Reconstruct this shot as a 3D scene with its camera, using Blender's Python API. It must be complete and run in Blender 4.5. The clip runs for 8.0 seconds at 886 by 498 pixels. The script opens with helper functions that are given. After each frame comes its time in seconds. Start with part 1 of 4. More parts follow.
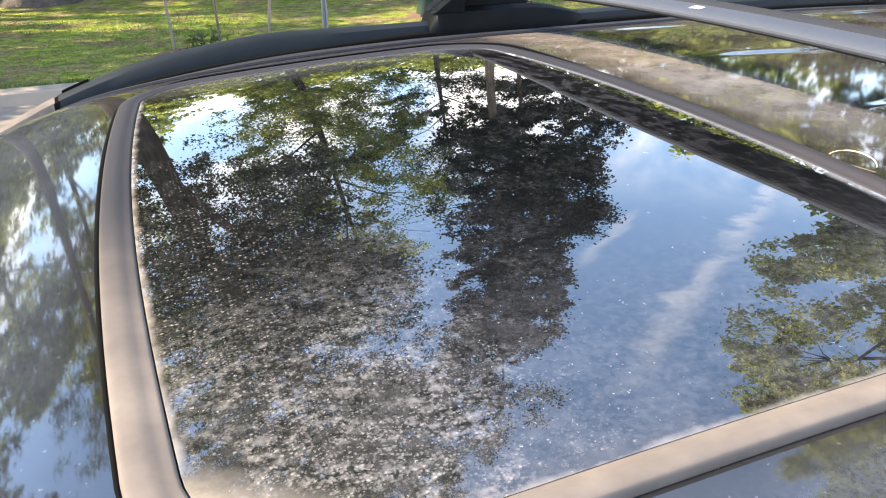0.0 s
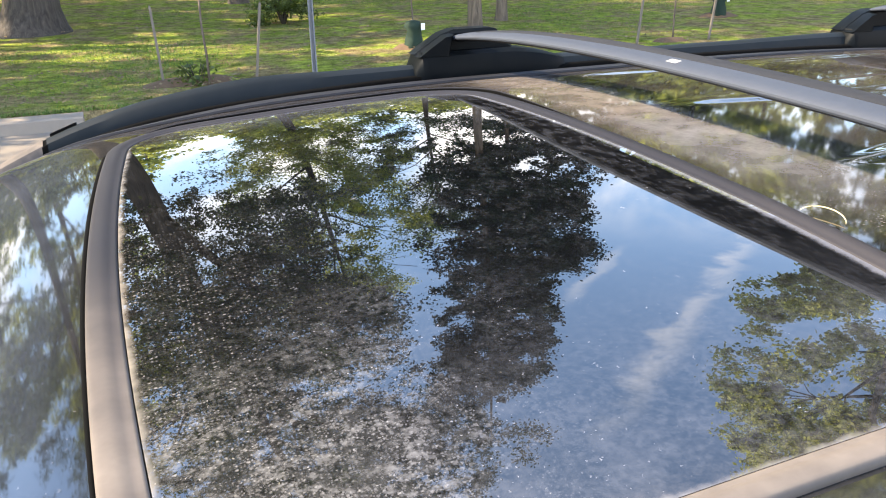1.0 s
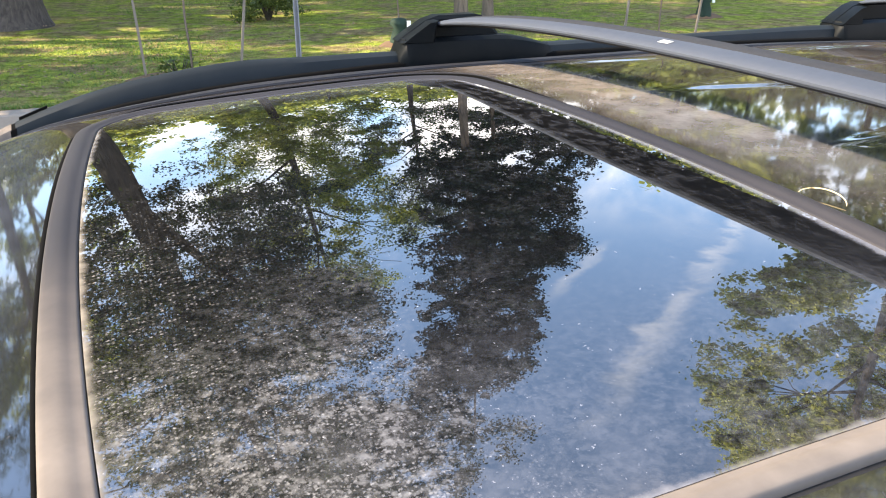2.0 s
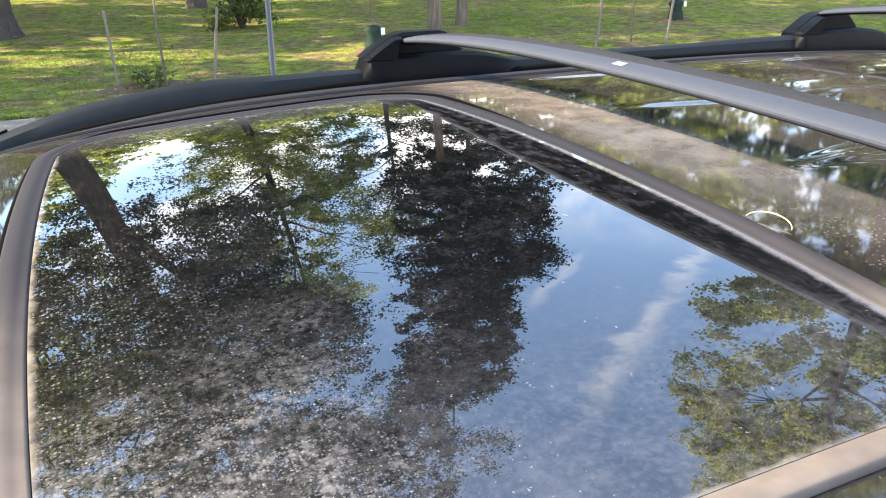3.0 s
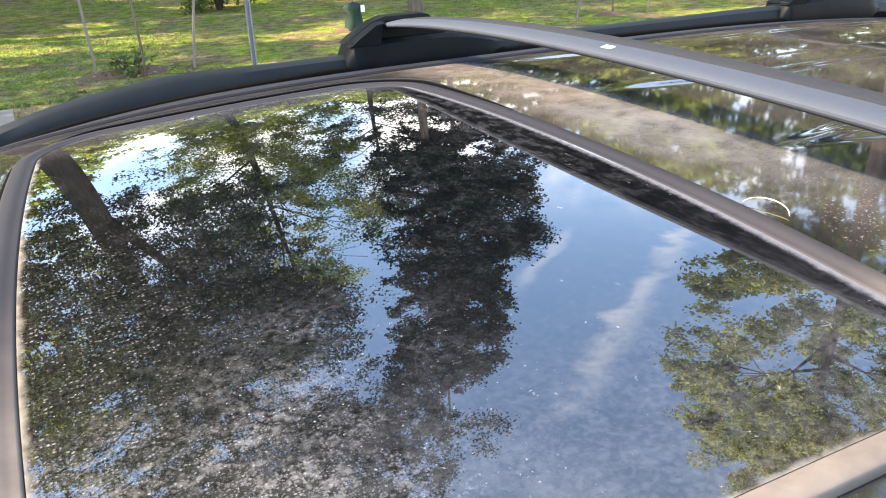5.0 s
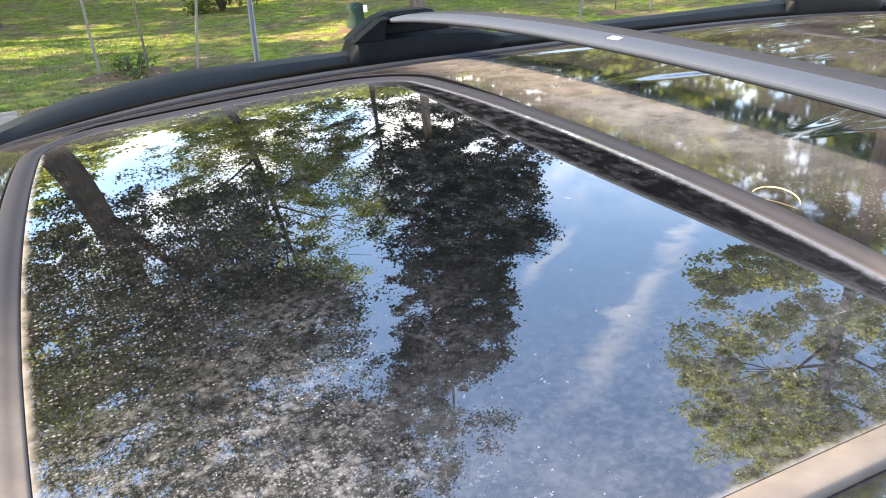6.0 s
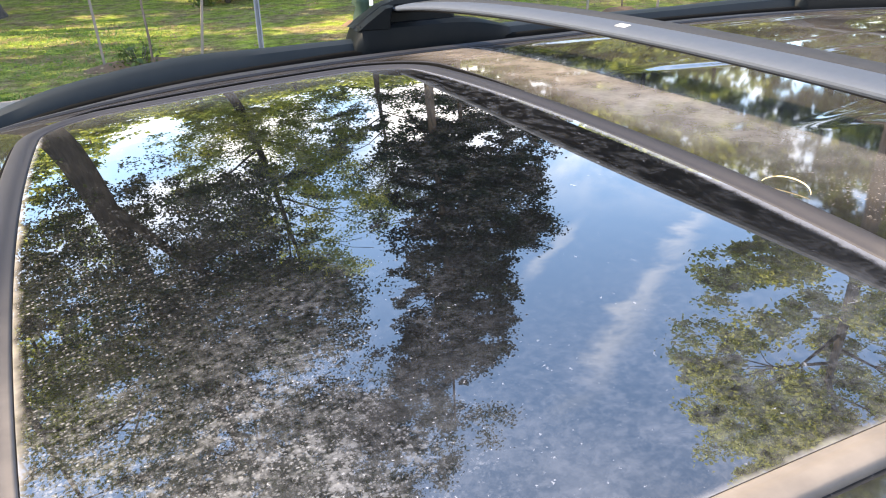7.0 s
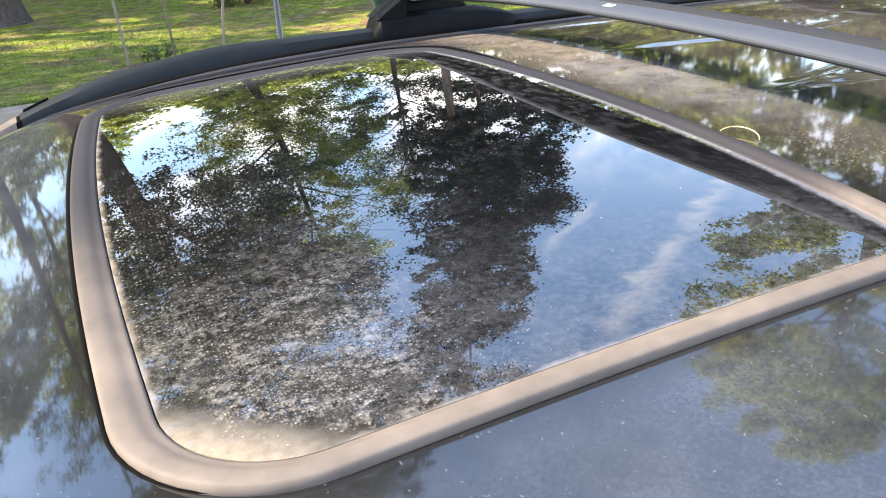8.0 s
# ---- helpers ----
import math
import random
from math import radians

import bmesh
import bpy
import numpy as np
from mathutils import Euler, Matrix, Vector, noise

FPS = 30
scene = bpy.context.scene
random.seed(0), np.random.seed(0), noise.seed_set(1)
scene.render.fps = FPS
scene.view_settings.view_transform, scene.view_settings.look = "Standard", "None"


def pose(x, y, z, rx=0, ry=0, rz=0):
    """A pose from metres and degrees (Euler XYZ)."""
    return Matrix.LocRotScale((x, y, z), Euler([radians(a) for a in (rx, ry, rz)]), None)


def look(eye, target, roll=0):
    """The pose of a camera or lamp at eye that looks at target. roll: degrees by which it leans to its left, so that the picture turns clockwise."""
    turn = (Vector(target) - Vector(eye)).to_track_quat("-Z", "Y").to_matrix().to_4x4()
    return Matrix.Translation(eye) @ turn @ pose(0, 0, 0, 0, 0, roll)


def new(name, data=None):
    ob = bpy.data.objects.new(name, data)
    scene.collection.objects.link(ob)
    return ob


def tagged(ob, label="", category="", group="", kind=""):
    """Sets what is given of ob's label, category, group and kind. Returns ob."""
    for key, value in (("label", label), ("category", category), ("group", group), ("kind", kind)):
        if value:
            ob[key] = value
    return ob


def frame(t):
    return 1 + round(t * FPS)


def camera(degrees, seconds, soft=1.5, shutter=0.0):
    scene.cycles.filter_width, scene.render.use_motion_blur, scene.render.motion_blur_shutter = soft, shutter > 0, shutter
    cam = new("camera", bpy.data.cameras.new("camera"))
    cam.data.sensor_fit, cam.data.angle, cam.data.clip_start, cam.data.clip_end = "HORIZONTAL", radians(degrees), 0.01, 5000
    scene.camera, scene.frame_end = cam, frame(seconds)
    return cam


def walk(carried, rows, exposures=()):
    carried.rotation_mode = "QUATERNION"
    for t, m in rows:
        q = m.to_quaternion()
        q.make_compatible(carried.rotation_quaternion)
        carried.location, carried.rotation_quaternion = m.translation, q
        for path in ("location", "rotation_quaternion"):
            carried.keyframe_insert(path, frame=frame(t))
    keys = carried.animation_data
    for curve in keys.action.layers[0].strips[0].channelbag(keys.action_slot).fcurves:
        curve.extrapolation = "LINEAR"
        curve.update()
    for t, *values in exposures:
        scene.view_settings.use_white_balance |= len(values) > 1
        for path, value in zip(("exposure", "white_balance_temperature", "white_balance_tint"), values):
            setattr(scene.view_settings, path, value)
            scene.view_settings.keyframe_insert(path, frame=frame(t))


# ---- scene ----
cam = camera(56.1, 8.0, soft=1.1)
PATH = [
    (0, (0.006, -0.268, 1.92), (0.64, 1.455, 1.128), -1.3),
    (0.5, (-0.003, -0.286, 1.944), (0.649, 1.451, 1.198), -1.4),
    (1, (0.010, -0.274, 1.945), (0.681, 1.463, 1.215), -1.0),
    (1.5, (0.021, -0.256, 1.912), (0.707, 1.474, 1.179), -0.5),
    (1.7, (0.022, -0.248, 1.915), (0.715, 1.479, 1.182), -0.34),
    (2.8, (0.032, -0.253, 1.929), (0.774, 1.457, 1.205), -0.59),
    (3, (0.043, -0.254, 1.938), (0.795, 1.453, 1.217), -0.7),
    (3.5, (0.043, -0.251, 1.937), (0.804, 1.45, 1.211), -1.2),
    (4, (0.039, -0.239, 1.937), (0.805, 1.456, 1.203), -1.6),
    (4.5, (0.046, -0.237, 1.944), (0.81, 1.451, 1.191), -2.2),
    (5.8, (0.045, -0.235, 1.954), (0.813, 1.431, 1.157), -2.61),
    (6, (0.044, -0.233, 1.942), (0.804, 1.447, 1.167), -2.8),
    (6.5, (0.042, -0.232, 1.941), (0.802, 1.446, 1.162), -2.3),
    (7, (0.048, -0.225, 1.93), (0.8, 1.454, 1.146), -2.1),
    (7.5, (0.041, -0.241, 1.922), (0.772, 1.444, 1.131), -2.3),
    (8, (0.0, -0.354, 1.933), (0.705, 1.343, 1.145), -3.5),
]
walk(cam, [(t, look(eye, target, roll)) for t, eye, target, roll in PATH],
     [(0, 2.62), (1, 2.56), (4.5, 2.71), (6.5, 2.79), (8, 2.65)])

# ---- world, sun and exposure ----
SUN_ELEV, SUN_AZ = 36.0, 285.0      # azimuth clockwise from +y, degrees
scene.view_settings.exposure = 2.25
scene.view_settings.use_white_balance = True
scene.view_settings.white_balance_temperature = 7020
scene.view_settings.white_balance_tint = 12
world = bpy.data.worlds.new("world")
scene.world = world
world.use_nodes = True


def build_world():
    nt = world.node_tree
    nt.nodes.clear()
    n, l = nt.nodes, nt.links
    out = n.new("ShaderNodeOutputWorld")
    bg = n.new("ShaderNodeBackground")
    bg.inputs["Strength"].default_value = 0.15
    sky = n.new("ShaderNodeTexSky")
    sky.sky_type = "NISHITA"
    sky.sun_disc = False
    sky.sun_elevation, sky.sun_rotation = radians(SUN_ELEV), radians(SUN_AZ)
    sky.air_density, sky.dust_density, sky.ozone_density = 1.1, 0.3, 3.0
    # clouds: noise laid on a flat layer overhead
    co = n.new("ShaderNodeTexCoord")
    sep = n.new("ShaderNodeSeparateXYZ")
    l.new(co.outputs["Generated"], sep.inputs[0])
    hi = n.new("ShaderNodeMath"); hi.operation = "MAXIMUM"; hi.inputs[1].default_value = 0.03
    l.new(sep.outputs["Z"], hi.inputs[0])
    plane = n.new("ShaderNodeVectorMath"); plane.operation = "DIVIDE"
    l.new(co.outputs["Generated"], plane.inputs[0])
    comb = n.new("ShaderNodeCombineXYZ")
    for k in range(3):
        l.new(hi.outputs[0], comb.inputs[k])
    l.new(comb.outputs[0], plane.inputs[1])
    mapping = n.new("ShaderNodeMapping")
    mapping.inputs["Rotation"].default_value = (0, 0, radians(38))
    mapping.inputs["Scale"].default_value = (1.5, 0.55, 0)
    mapping.inputs["Location"].default_value = (0.3, 0.2, 0)
    l.new(plane.outputs[0], mapping.inputs[0])
    def noise_of(vec, scale, detail, rough, warp):
        q = n.new("ShaderNodeTexNoise")
        q.inputs["Scale"].default_value, q.inputs["Detail"].default_value = scale, detail
        q.inputs["Roughness"].default_value, q.inputs["Distortion"].default_value = rough, warp
        l.new(vec, q.inputs["Vector"])
        return q.outputs["Fac"]

    def maths(op, a, b=0.0, clamp=False):
        q = n.new("ShaderNodeMath")
        q.operation, q.use_clamp = op, clamp
        for k, v in enumerate((a, b)):
            if isinstance(v, (int, float)):
                q.inputs[k].default_value = v
            else:
                l.new(v, q.inputs[k])
        return q.outputs[0]

    def span(v, a, b, c=0.0, d=1.0):
        q = n.new("ShaderNodeMapRange")
        q.interpolation_type = "SMOOTHSTEP"
        l.new(v, q.inputs[0])
        for k, x in zip((1, 2, 3, 4), (a, b, c, d)):
            q.inputs[k].default_value = x
        return q.outputs[0]

    # heaped clouds low over the horizon, thin wisps higher up
    low = span(noise_of(co.outputs["Generated"], 3.2, 8, 0.6, 0.3), 0.42, 0.57)
    low = maths("MULTIPLY", low, span(sep.outputs["Z"], 0.42, 0.26))
    wisp = span(noise_of(mapping.outputs[0], 1.2, 9, 0.62, 0.5), 0.58, 0.92, 0.0, 0.6)
    # one long streak of cirrus
    split = n.new("ShaderNodeSeparateXYZ")
    l.new(plane.outputs[0], split.inputs[0])
    along = maths("ADD", maths("MULTIPLY", split.outputs["X"], 0.789), maths("MULTIPLY", split.outputs["Y"], 0.614))
    across = maths("ADD", maths("MULTIPLY", split.outputs["X"], 0.614), maths("MULTIPLY", split.outputs["Y"], -0.789))
    ruffle = noise_of(plane.outputs[0], 5.0, 7, 0.65, 0.6)
    off = maths("ABSOLUTE", maths("ADD", maths("ADD", across, 0.40), maths("MULTIPLY", maths("SUBTRACT", ruffle, 0.5), 0.22)))
    streak = maths("MULTIPLY", span(off, 0.060, 0.0), span(ruffle, 0.34, 0.62, 0.04, 0.34))
    streak = maths("MULTIPLY", streak, span(along, 0.95, 1.30))
    off = maths("ABSOLUTE", maths("ADD", maths("ADD", across, 0.72), maths("MULTIPLY", maths("SUBTRACT", ruffle, 0.5), 0.16)))
    short = maths("MULTIPLY", span(off, 0.035, 0.0, 0.0, 0.22), maths("MULTIPLY", span(along, 1.55, 1.72), span(along, 2.15, 1.95)))
    streak = maths("MAXIMUM", streak, short)
    veil = maths("MULTIPLY", span(noise_of(mapping.outputs[0], 2.2, 7, 0.6, 0.8), 0.30, 0.70, 0.02, 0.22), span(sep.outputs["Z"], 0.60, 0.85))
    cover = maths("MAXIMUM", maths("MAXIMUM", maths("MAXIMUM", low, wisp), veil), streak, True)
    mix = n.new("ShaderNodeMix"); mix.data_type = "RGBA"
    l.new(cover, mix.inputs["Factor"])
    l.new(sky.outputs[0], mix.inputs["A"])
    mix.inputs["B"].default_value = (5.6, 5.6, 5.75, 1)
    l.new(mix.outputs["Result"], bg.inputs["Color"])
    l.new(bg.outputs[0], out.inputs[0])


build_world()
sun_data = bpy.data.lights.new("sun", "SUN")
sun_data.energy, sun_data.angle, sun_data.color = 3.2, radians(0.53), (1.0, 0.87, 0.66)
sun = new("sun", sun_data)
sun_dir = Vector((math.sin(radians(SUN_AZ)) * math.cos(radians(SUN_ELEV)),
                  math.cos(radians(SUN_AZ)) * math.cos(radians(SUN_ELEV)), math.sin(radians(SUN_ELEV))))
sun.matrix_world = look(sun_dir * 60, (0, 0, 0))


# ---- materials ----
class Mat:
    """A small helper to wire a node material."""

    def __init__(self, name):
        self.m = bpy.data.materials.new(name)
        self.m.use_nodes = True
        self.t = self.m.node_tree
        self.bsdf = self.t.nodes["Principled BSDF"]
        self.co = self.t.nodes.new("ShaderNodeTexCoord").outputs["Object"]

    def node(self, kind):
        return self.t.nodes.new(kind)

    def link(self, a, b):
        self.t.links.new(a, b)

    def noise(self, scale, detail=4, rough=0.55, vec=None, distortion=0.0):
        n = self.node("ShaderNodeTexNoise")
        n.inputs["Scale"].default_value, n.inputs["Detail"].default_value = scale, detail
        n.inputs["Roughness"].default_value, n.inputs["Distortion"].default_value = rough, distortion
        self.link(vec or self.co, n.inputs["Vector"])
        return n.outputs["Fac"]

    def stretched(self, sx, sy, sz, rz=0):
        n = self.node("ShaderNodeMapping")
        n.inputs["Scale"].default_value = (sx, sy, sz)
        n.inputs["Rotation"].default_value = (0, 0, radians(rz))
        self.link(self.co, n.inputs[0])
        return n.outputs[0]

    def axis(self, k):
        n = self.node("ShaderNodeSeparateXYZ")
        self.link(self.co, n.inputs[0])
        return n.outputs[k]

    def ramp(self, fac, *stops):
        n = self.node("ShaderNodeValToRGB")
        e = n.color_ramp.elements
        while len(e) < len(stops):
            e.new(0.5)
        for el, (pos, c) in zip(e, stops):
            el.position = pos
            el.color = (c, c, c, 1) if isinstance(c, (int, float)) else (*c, 1)
        self.link(fac, n.inputs[0])
        return n.outputs[0]

    def math(self, op, a, b=0.0, clamp=False):
        n = self.node("ShaderNodeMath")
        n.operation, n.use_clamp = op, clamp
        for k, v in enumerate((a, b)):
            if isinstance(v, (int, float)):
                n.inputs[k].default_value = v
            else:
                self.link(v, n.inputs[k])
        return n.outputs[0]

    def span(self, v, a, b, c=0.0, d=1.0):
        n = self.node("ShaderNodeMapRange")
        n.interpolation_type = "SMOOTHSTEP"
        self.link(v, n.inputs[0])
        for k, x in zip((1, 2, 3, 4), (a, b, c, d)):
            n.inputs[k].default_value = x
        return n.outputs[0]

    def mix(self, fac, a, b):
        n = self.node("ShaderNodeMix")
        n.data_type = "RGBA"
        for key, v in (("Factor", fac), ("A", a), ("B", b)):
            s = n.inputs[key]
            if isinstance(v, tuple):
                s.default_value = (*v, 1)
            elif isinstance(v, (int, float)):
                s.default_value = v
            else:
                self.link(v, s)
        return n.outputs["Result"]

    def bump(self, height, strength=0.3, distance=0.01):
        n = self.node("ShaderNodeBump")
        n.inputs["Strength"].default_value, n.inputs["Distance"].default_value = strength, distance
        self.link(height, n.inputs["Height"])
        self.link(n.outputs[0], self.bsdf.inputs["Normal"])

    def set(self, **kw):
        for key, v in kw.items():
            s = self.bsdf.inputs[{"color": "Base Color", "rough": "Roughness", "metal": "Metallic", "ior": "IOR",
                                  "spec": "Specular IOR Level", "coat": "Coat Weight", "coat_rough": "Coat Roughness",
                                  "alpha": "Alpha"}[key]]
            if isinstance(v, (int, float)):
                s.default_value = v
            elif isinstance(v, tuple):
                s.default_value = (*v, 1)
            else:
                self.link(v, s)
        return self


DUST = (0.33, 0.29, 0.245)


def dusty(name, base, rough, dust, ior=1.5, metal=0.0, spec=0.5, tone=DUST, stain=None, stain_tone=(0.40, 0.295, 0.165), grey=None):
    """A glossy surface under a coat of dust: dust is a function of the Mat, giving how much covers it (0 to 1)."""
    a = Mat(name)
    a.set(color=base, rough=rough, ior=ior, metal=metal, spec=spec)
    cover = dust(a)
    d = a.node("ShaderNodeBsdfDiffuse")
    tint = a.mix(a.noise(60, 3), tuple(0.75 * c for c in tone), tuple(1.2 * c for c in tone))
    # a bluer dust tint, with sky light put into the colour
    if grey:
        tint = a.mix(grey(a), tint, (0.31, 0.32, 0.365))
    if stain:
        tint = a.mix(stain(a), tint, stain_tone)
    a.link(tint, d.inputs["Color"])
    mixer = a.node("ShaderNodeMixShader")
    a.link(cover, mixer.inputs[0])
    a.link(a.bsdf.outputs[0], mixer.inputs[1])
    a.link(d.outputs[0], mixer.inputs[2])
    a.link(mixer.outputs[0], a.t.nodes["Material Output"].inputs[0])
    return a.m


def grains(a, scale, share, soft=0.30, warp=1.5, edge=4.2):
    """Round grains of uneven size, one to a cell of a fine net, of which only a share is there."""
    v = a.node("ShaderNodeTexVoronoi")
    v.voronoi_dimensions = "2D"
    v.inputs["Scale"].default_value = scale
    # the net is warped, so that no grain is round
    wave = a.node("ShaderNodeTexNoise")
    wave.inputs["Scale"].default_value, wave.inputs["Detail"].default_value = scale * 1.7, 3
    a.link(a.co, wave.inputs["Vector"])
    shift = a.node("ShaderNodeVectorMath")
    shift.operation = "MULTIPLY_ADD"
    a.link(wave.outputs["Color"], shift.inputs[0])
    shift.inputs[1].default_value = (warp / scale,) * 3
    a.link(a.co, shift.inputs[2])
    a.link(shift.outputs[0], v.inputs["Vector"])
    sep = a.node("ShaderNodeSeparateColor")
    a.link(v.outputs["Color"], sep.inputs[0])
    size = a.math("MULTIPLY", a.math("SUBTRACT", sep.outputs[0], 1 - share), soft / share)
    return a.math("MULTIPLY", a.math("SUBTRACT", size, v.outputs["Distance"]), edge, True)


def glass_dust(a):
    x, y = a.axis(0), a.axis(1)
    fine = a.ramp(a.noise(420, 3, 0.6), (0.42, 0.0), (0.72, 1.0))
    patch = a.ramp(a.noise(14, 4, 0.62), (0.43, 0.0), (0.59, 1.15))
    lump = a.ramp(a.noise(150, 5, 0.68), (0.43, 0.0), (0.63, 1.0))
    coarse = a.ramp(a.noise(48, 5, 0.64), (0.40, 0.0), (0.64, 1.0))
    near = a.span(y, 0.38, 0.0, 0.04, 1.0)
    left = a.span(a.math("ADD", x, a.math("MULTIPLY", a.noise(11, 3), 0.08)), 0.30, 0.15, 0.16, 1.0)
    haze = a.math("ADD", a.math("MULTIPLY", fine, 0.05), a.math("ADD", a.math("MULTIPLY", lump, 0.13), a.math("MULTIPLY", a.math("MULTIPLY", lump, coarse), 0.22)))
    haze = a.math("MULTIPLY", haze, patch)
    # soft grains that settled thickly in the near front part
    cover = a.math("MULTIPLY", a.span(a.math("ADD", y, a.math("MULTIPLY", a.noise(9, 3), 0.08)), 0.40, 0.15, 0.0, 1.0), a.span(x, 0.24, 0.08, 0.10, 1.0))
    cover = a.math("MULTIPLY", cover, a.ramp(a.noise(24, 4, 0.62), (0.34, 0.25), (0.56, 1.0)))
    settled = a.math("MAXIMUM", a.math("MULTIPLY", grains(a, 290, 0.70, 0.62, 1.3, 1.7), 0.24), a.math("MULTIPLY", grains(a, 480, 0.60, 0.60, 1.2, 2.0), 0.38))
    settled = a.math("MULTIPLY", a.math("ADD", settled, a.math("ADD", 0.012, a.math("MULTIPLY", a.math("MULTIPLY", lump, coarse), 0.36))), cover)
    haze = a.math("MAXIMUM", a.math("MULTIPLY", haze, left), settled)
    haze = a.math("ADD", haze, a.math("MULTIPLY", fine, a.span(x, 0.45, 0.38, 0.003, 0.015)))
    # soft round specks of several sizes
    dots = a.math("MAXIMUM", a.math("MULTIPLY", grains(a, 300, 0.42, 0.54, 1.3, 2.6), 0.34), a.math("MULTIPLY", grains(a, 620, 0.4, 0.55), 0.28))
    dots = a.math("MAXIMUM", dots, a.math("MULTIPLY", grains(a, 190, 0.28, 0.44, 0.8, 3.0), 0.30))
    dots = a.math("MULTIPLY", dots, a.math("MULTIPLY", a.span(x, 0.29, 0.10, 0.10, 1.0), a.ramp(a.noise(24, 4, 0.6), (0.36, 0.10), (0.60, 1.0))))
    # a pale mottled film over the clearer half, strongest towards the near edge
    film = a.math("MULTIPLY", a.math("ADD", a.math("MULTIPLY", a.ramp(a.noise(26, 6, 0.7), (0.40, 0.0), (0.62, 1.0)), 0.5), a.math("MULTIPLY", a.ramp(a.noise(190, 4, 0.66), (0.42, 0.0), (0.62, 1.0)), 0.5)), a.span(y, 0.22, 0.02, 0.0, 0.105))
    body = a.math("MAXIMUM", a.math("MULTIPLY", a.math("MAXIMUM", haze, dots), near), film)
    # an even grey film along the front
    front = a.math("MULTIPLY", a.math("MULTIPLY", a.span(a.math("ADD", x, a.math("MULTIPLY", a.noise(13, 4), 0.10)), 0.24, 0.06), a.span(y, 0.62, 0.34)), a.math("MULTIPLY", a.ramp(a.noise(40, 5, 0.68), (0.38, 0.15), (0.60, 1.0)), a.math("ADD", a.ramp(a.noise(210, 5, 0.7), (0.46, 0.0), (0.64, 0.055)), a.math("MULTIPLY", grains(a, 330, 0.5, 0.5, 0.9, 2.4), 0.44))))
    body = a.math("MAXIMUM", body, front)
    spot = a.math("MULTIPLY", grains(a, 70, 0.05, 0.13), 0.75)
    tiny = a.math("MULTIPLY", grains(a, 230, 0.07, 0.22), 0.7)
    spot = a.math("MAXIMUM", spot, a.math("MULTIPLY", tiny, a.ramp(a.noise(30, 3), (0.45, 0.0), (0.60, 1.0))))
    glint = a.math("MULTIPLY", grains(a, 480, 0.08, 0.30), a.math("MULTIPLY", a.span(y, 0.50, 0.10, 0.06, 0.75), a.span(x, 0.34, 0.12, 0.12, 1.0)))
    spot = a.math("MAXIMUM", spot, glint)
    # a thin film with cleaner patches over all of it
    clod = a.math("MULTIPLY", a.ramp(a.noise(55, 6, 0.68, a.stretched(1.0, 0.6, 1, 20)), (0.46, 0.0), (0.60, 0.030)), a.math("MULTIPLY", a.ramp(a.noise(260, 4, 0.65), (0.44, 0.05), (0.58, 1.0)), a.span(x, 0.47, 0.40, 0.25, 1.0)))
    # blotchy dirt on the rear of the panel
    blot = a.math("MULTIPLY", a.ramp(a.noise(42, 6, 0.7, a.stretched(1.6, 0.8, 1, 0)), (0.47, 0.0), (0.57, 1.0)), a.ramp(a.noise(230, 4, 0.68), (0.40, 0.25), (0.60, 1.0)))
    blot = a.math("MULTIPLY", blot, a.math("MULTIPLY", a.span(x, 0.40, 0.46, 0.0, 0.040), a.span(y, 0.05, 0.75, 0.7, 2.2)))
    crumb = a.math("MULTIPLY", grains(a, 700, 0.22, 0.42), a.math("MULTIPLY", a.span(x, 0.36, 0.43, 0.0, 0.12), a.ramp(a.noise(20, 4), (0.40, 0.2), (0.60, 1.0))))
    # a grey veil along the far edge
    veil = a.math("MULTIPLY", a.span(a.math("ADD", y, a.math("MULTIPLY", a.noise(14, 4), 0.05)), 0.80, 0.93, 0.0, 0.10), a.ramp(a.noise(90, 4, 0.65), (0.35, 0.5), (0.62, 1.0)))
    clod = a.math("MAXIMUM", a.math("MAXIMUM", clod, veil), a.math("MAXIMUM", blot, crumb))
    # dust swept against the seal, deepest in the near corner
    wob = a.math("MULTIPLY", a.math("SUBTRACT", a.noise(60, 4), 0.5), 0.012)
    bow = a.math("MULTIPLY", a.math("POWER", a.math("SUBTRACT", y, 0.36), 2.0), 0.10)
    xf = a.math("SUBTRACT", a.math("ADD", x, wob), bow)
    xr = a.math("ADD", x, a.math("MULTIPLY", a.math("POWER", a.math("SUBTRACT", y, 0.5), 2.0), 0.13))
    yn = a.math("ADD", y, wob)
    e1 = a.span(xf, -0.004, -0.015, 0.0, 0.55)
    e2 = a.span(yn, -0.013, -0.020, 0.0, 0.34)
    corner = a.span(a.math("ADD", xf, yn), 0.078, 0.010, 0.0, 0.56)
    corner = a.math("MULTIPLY", corner, a.ramp(a.noise(110, 4, 0.65), (0.34, 0.72), (0.58, 1.0)))
    edge = a.math("MAXIMUM", a.math("MAXIMUM", e1, e2), corner)
    edge = a.math("MAXIMUM", edge, a.span(a.math("ADD", xr, a.math("MULTIPLY", a.math("SUBTRACT", a.noise(120, 6, 0.72), 0.5), 0.010)), 0.503, 0.512, 0.0, 0.34))
    return a.math("MAXIMUM", a.math("MAXIMUM", a.math("MAXIMUM", body, clod), spot), edge, True)


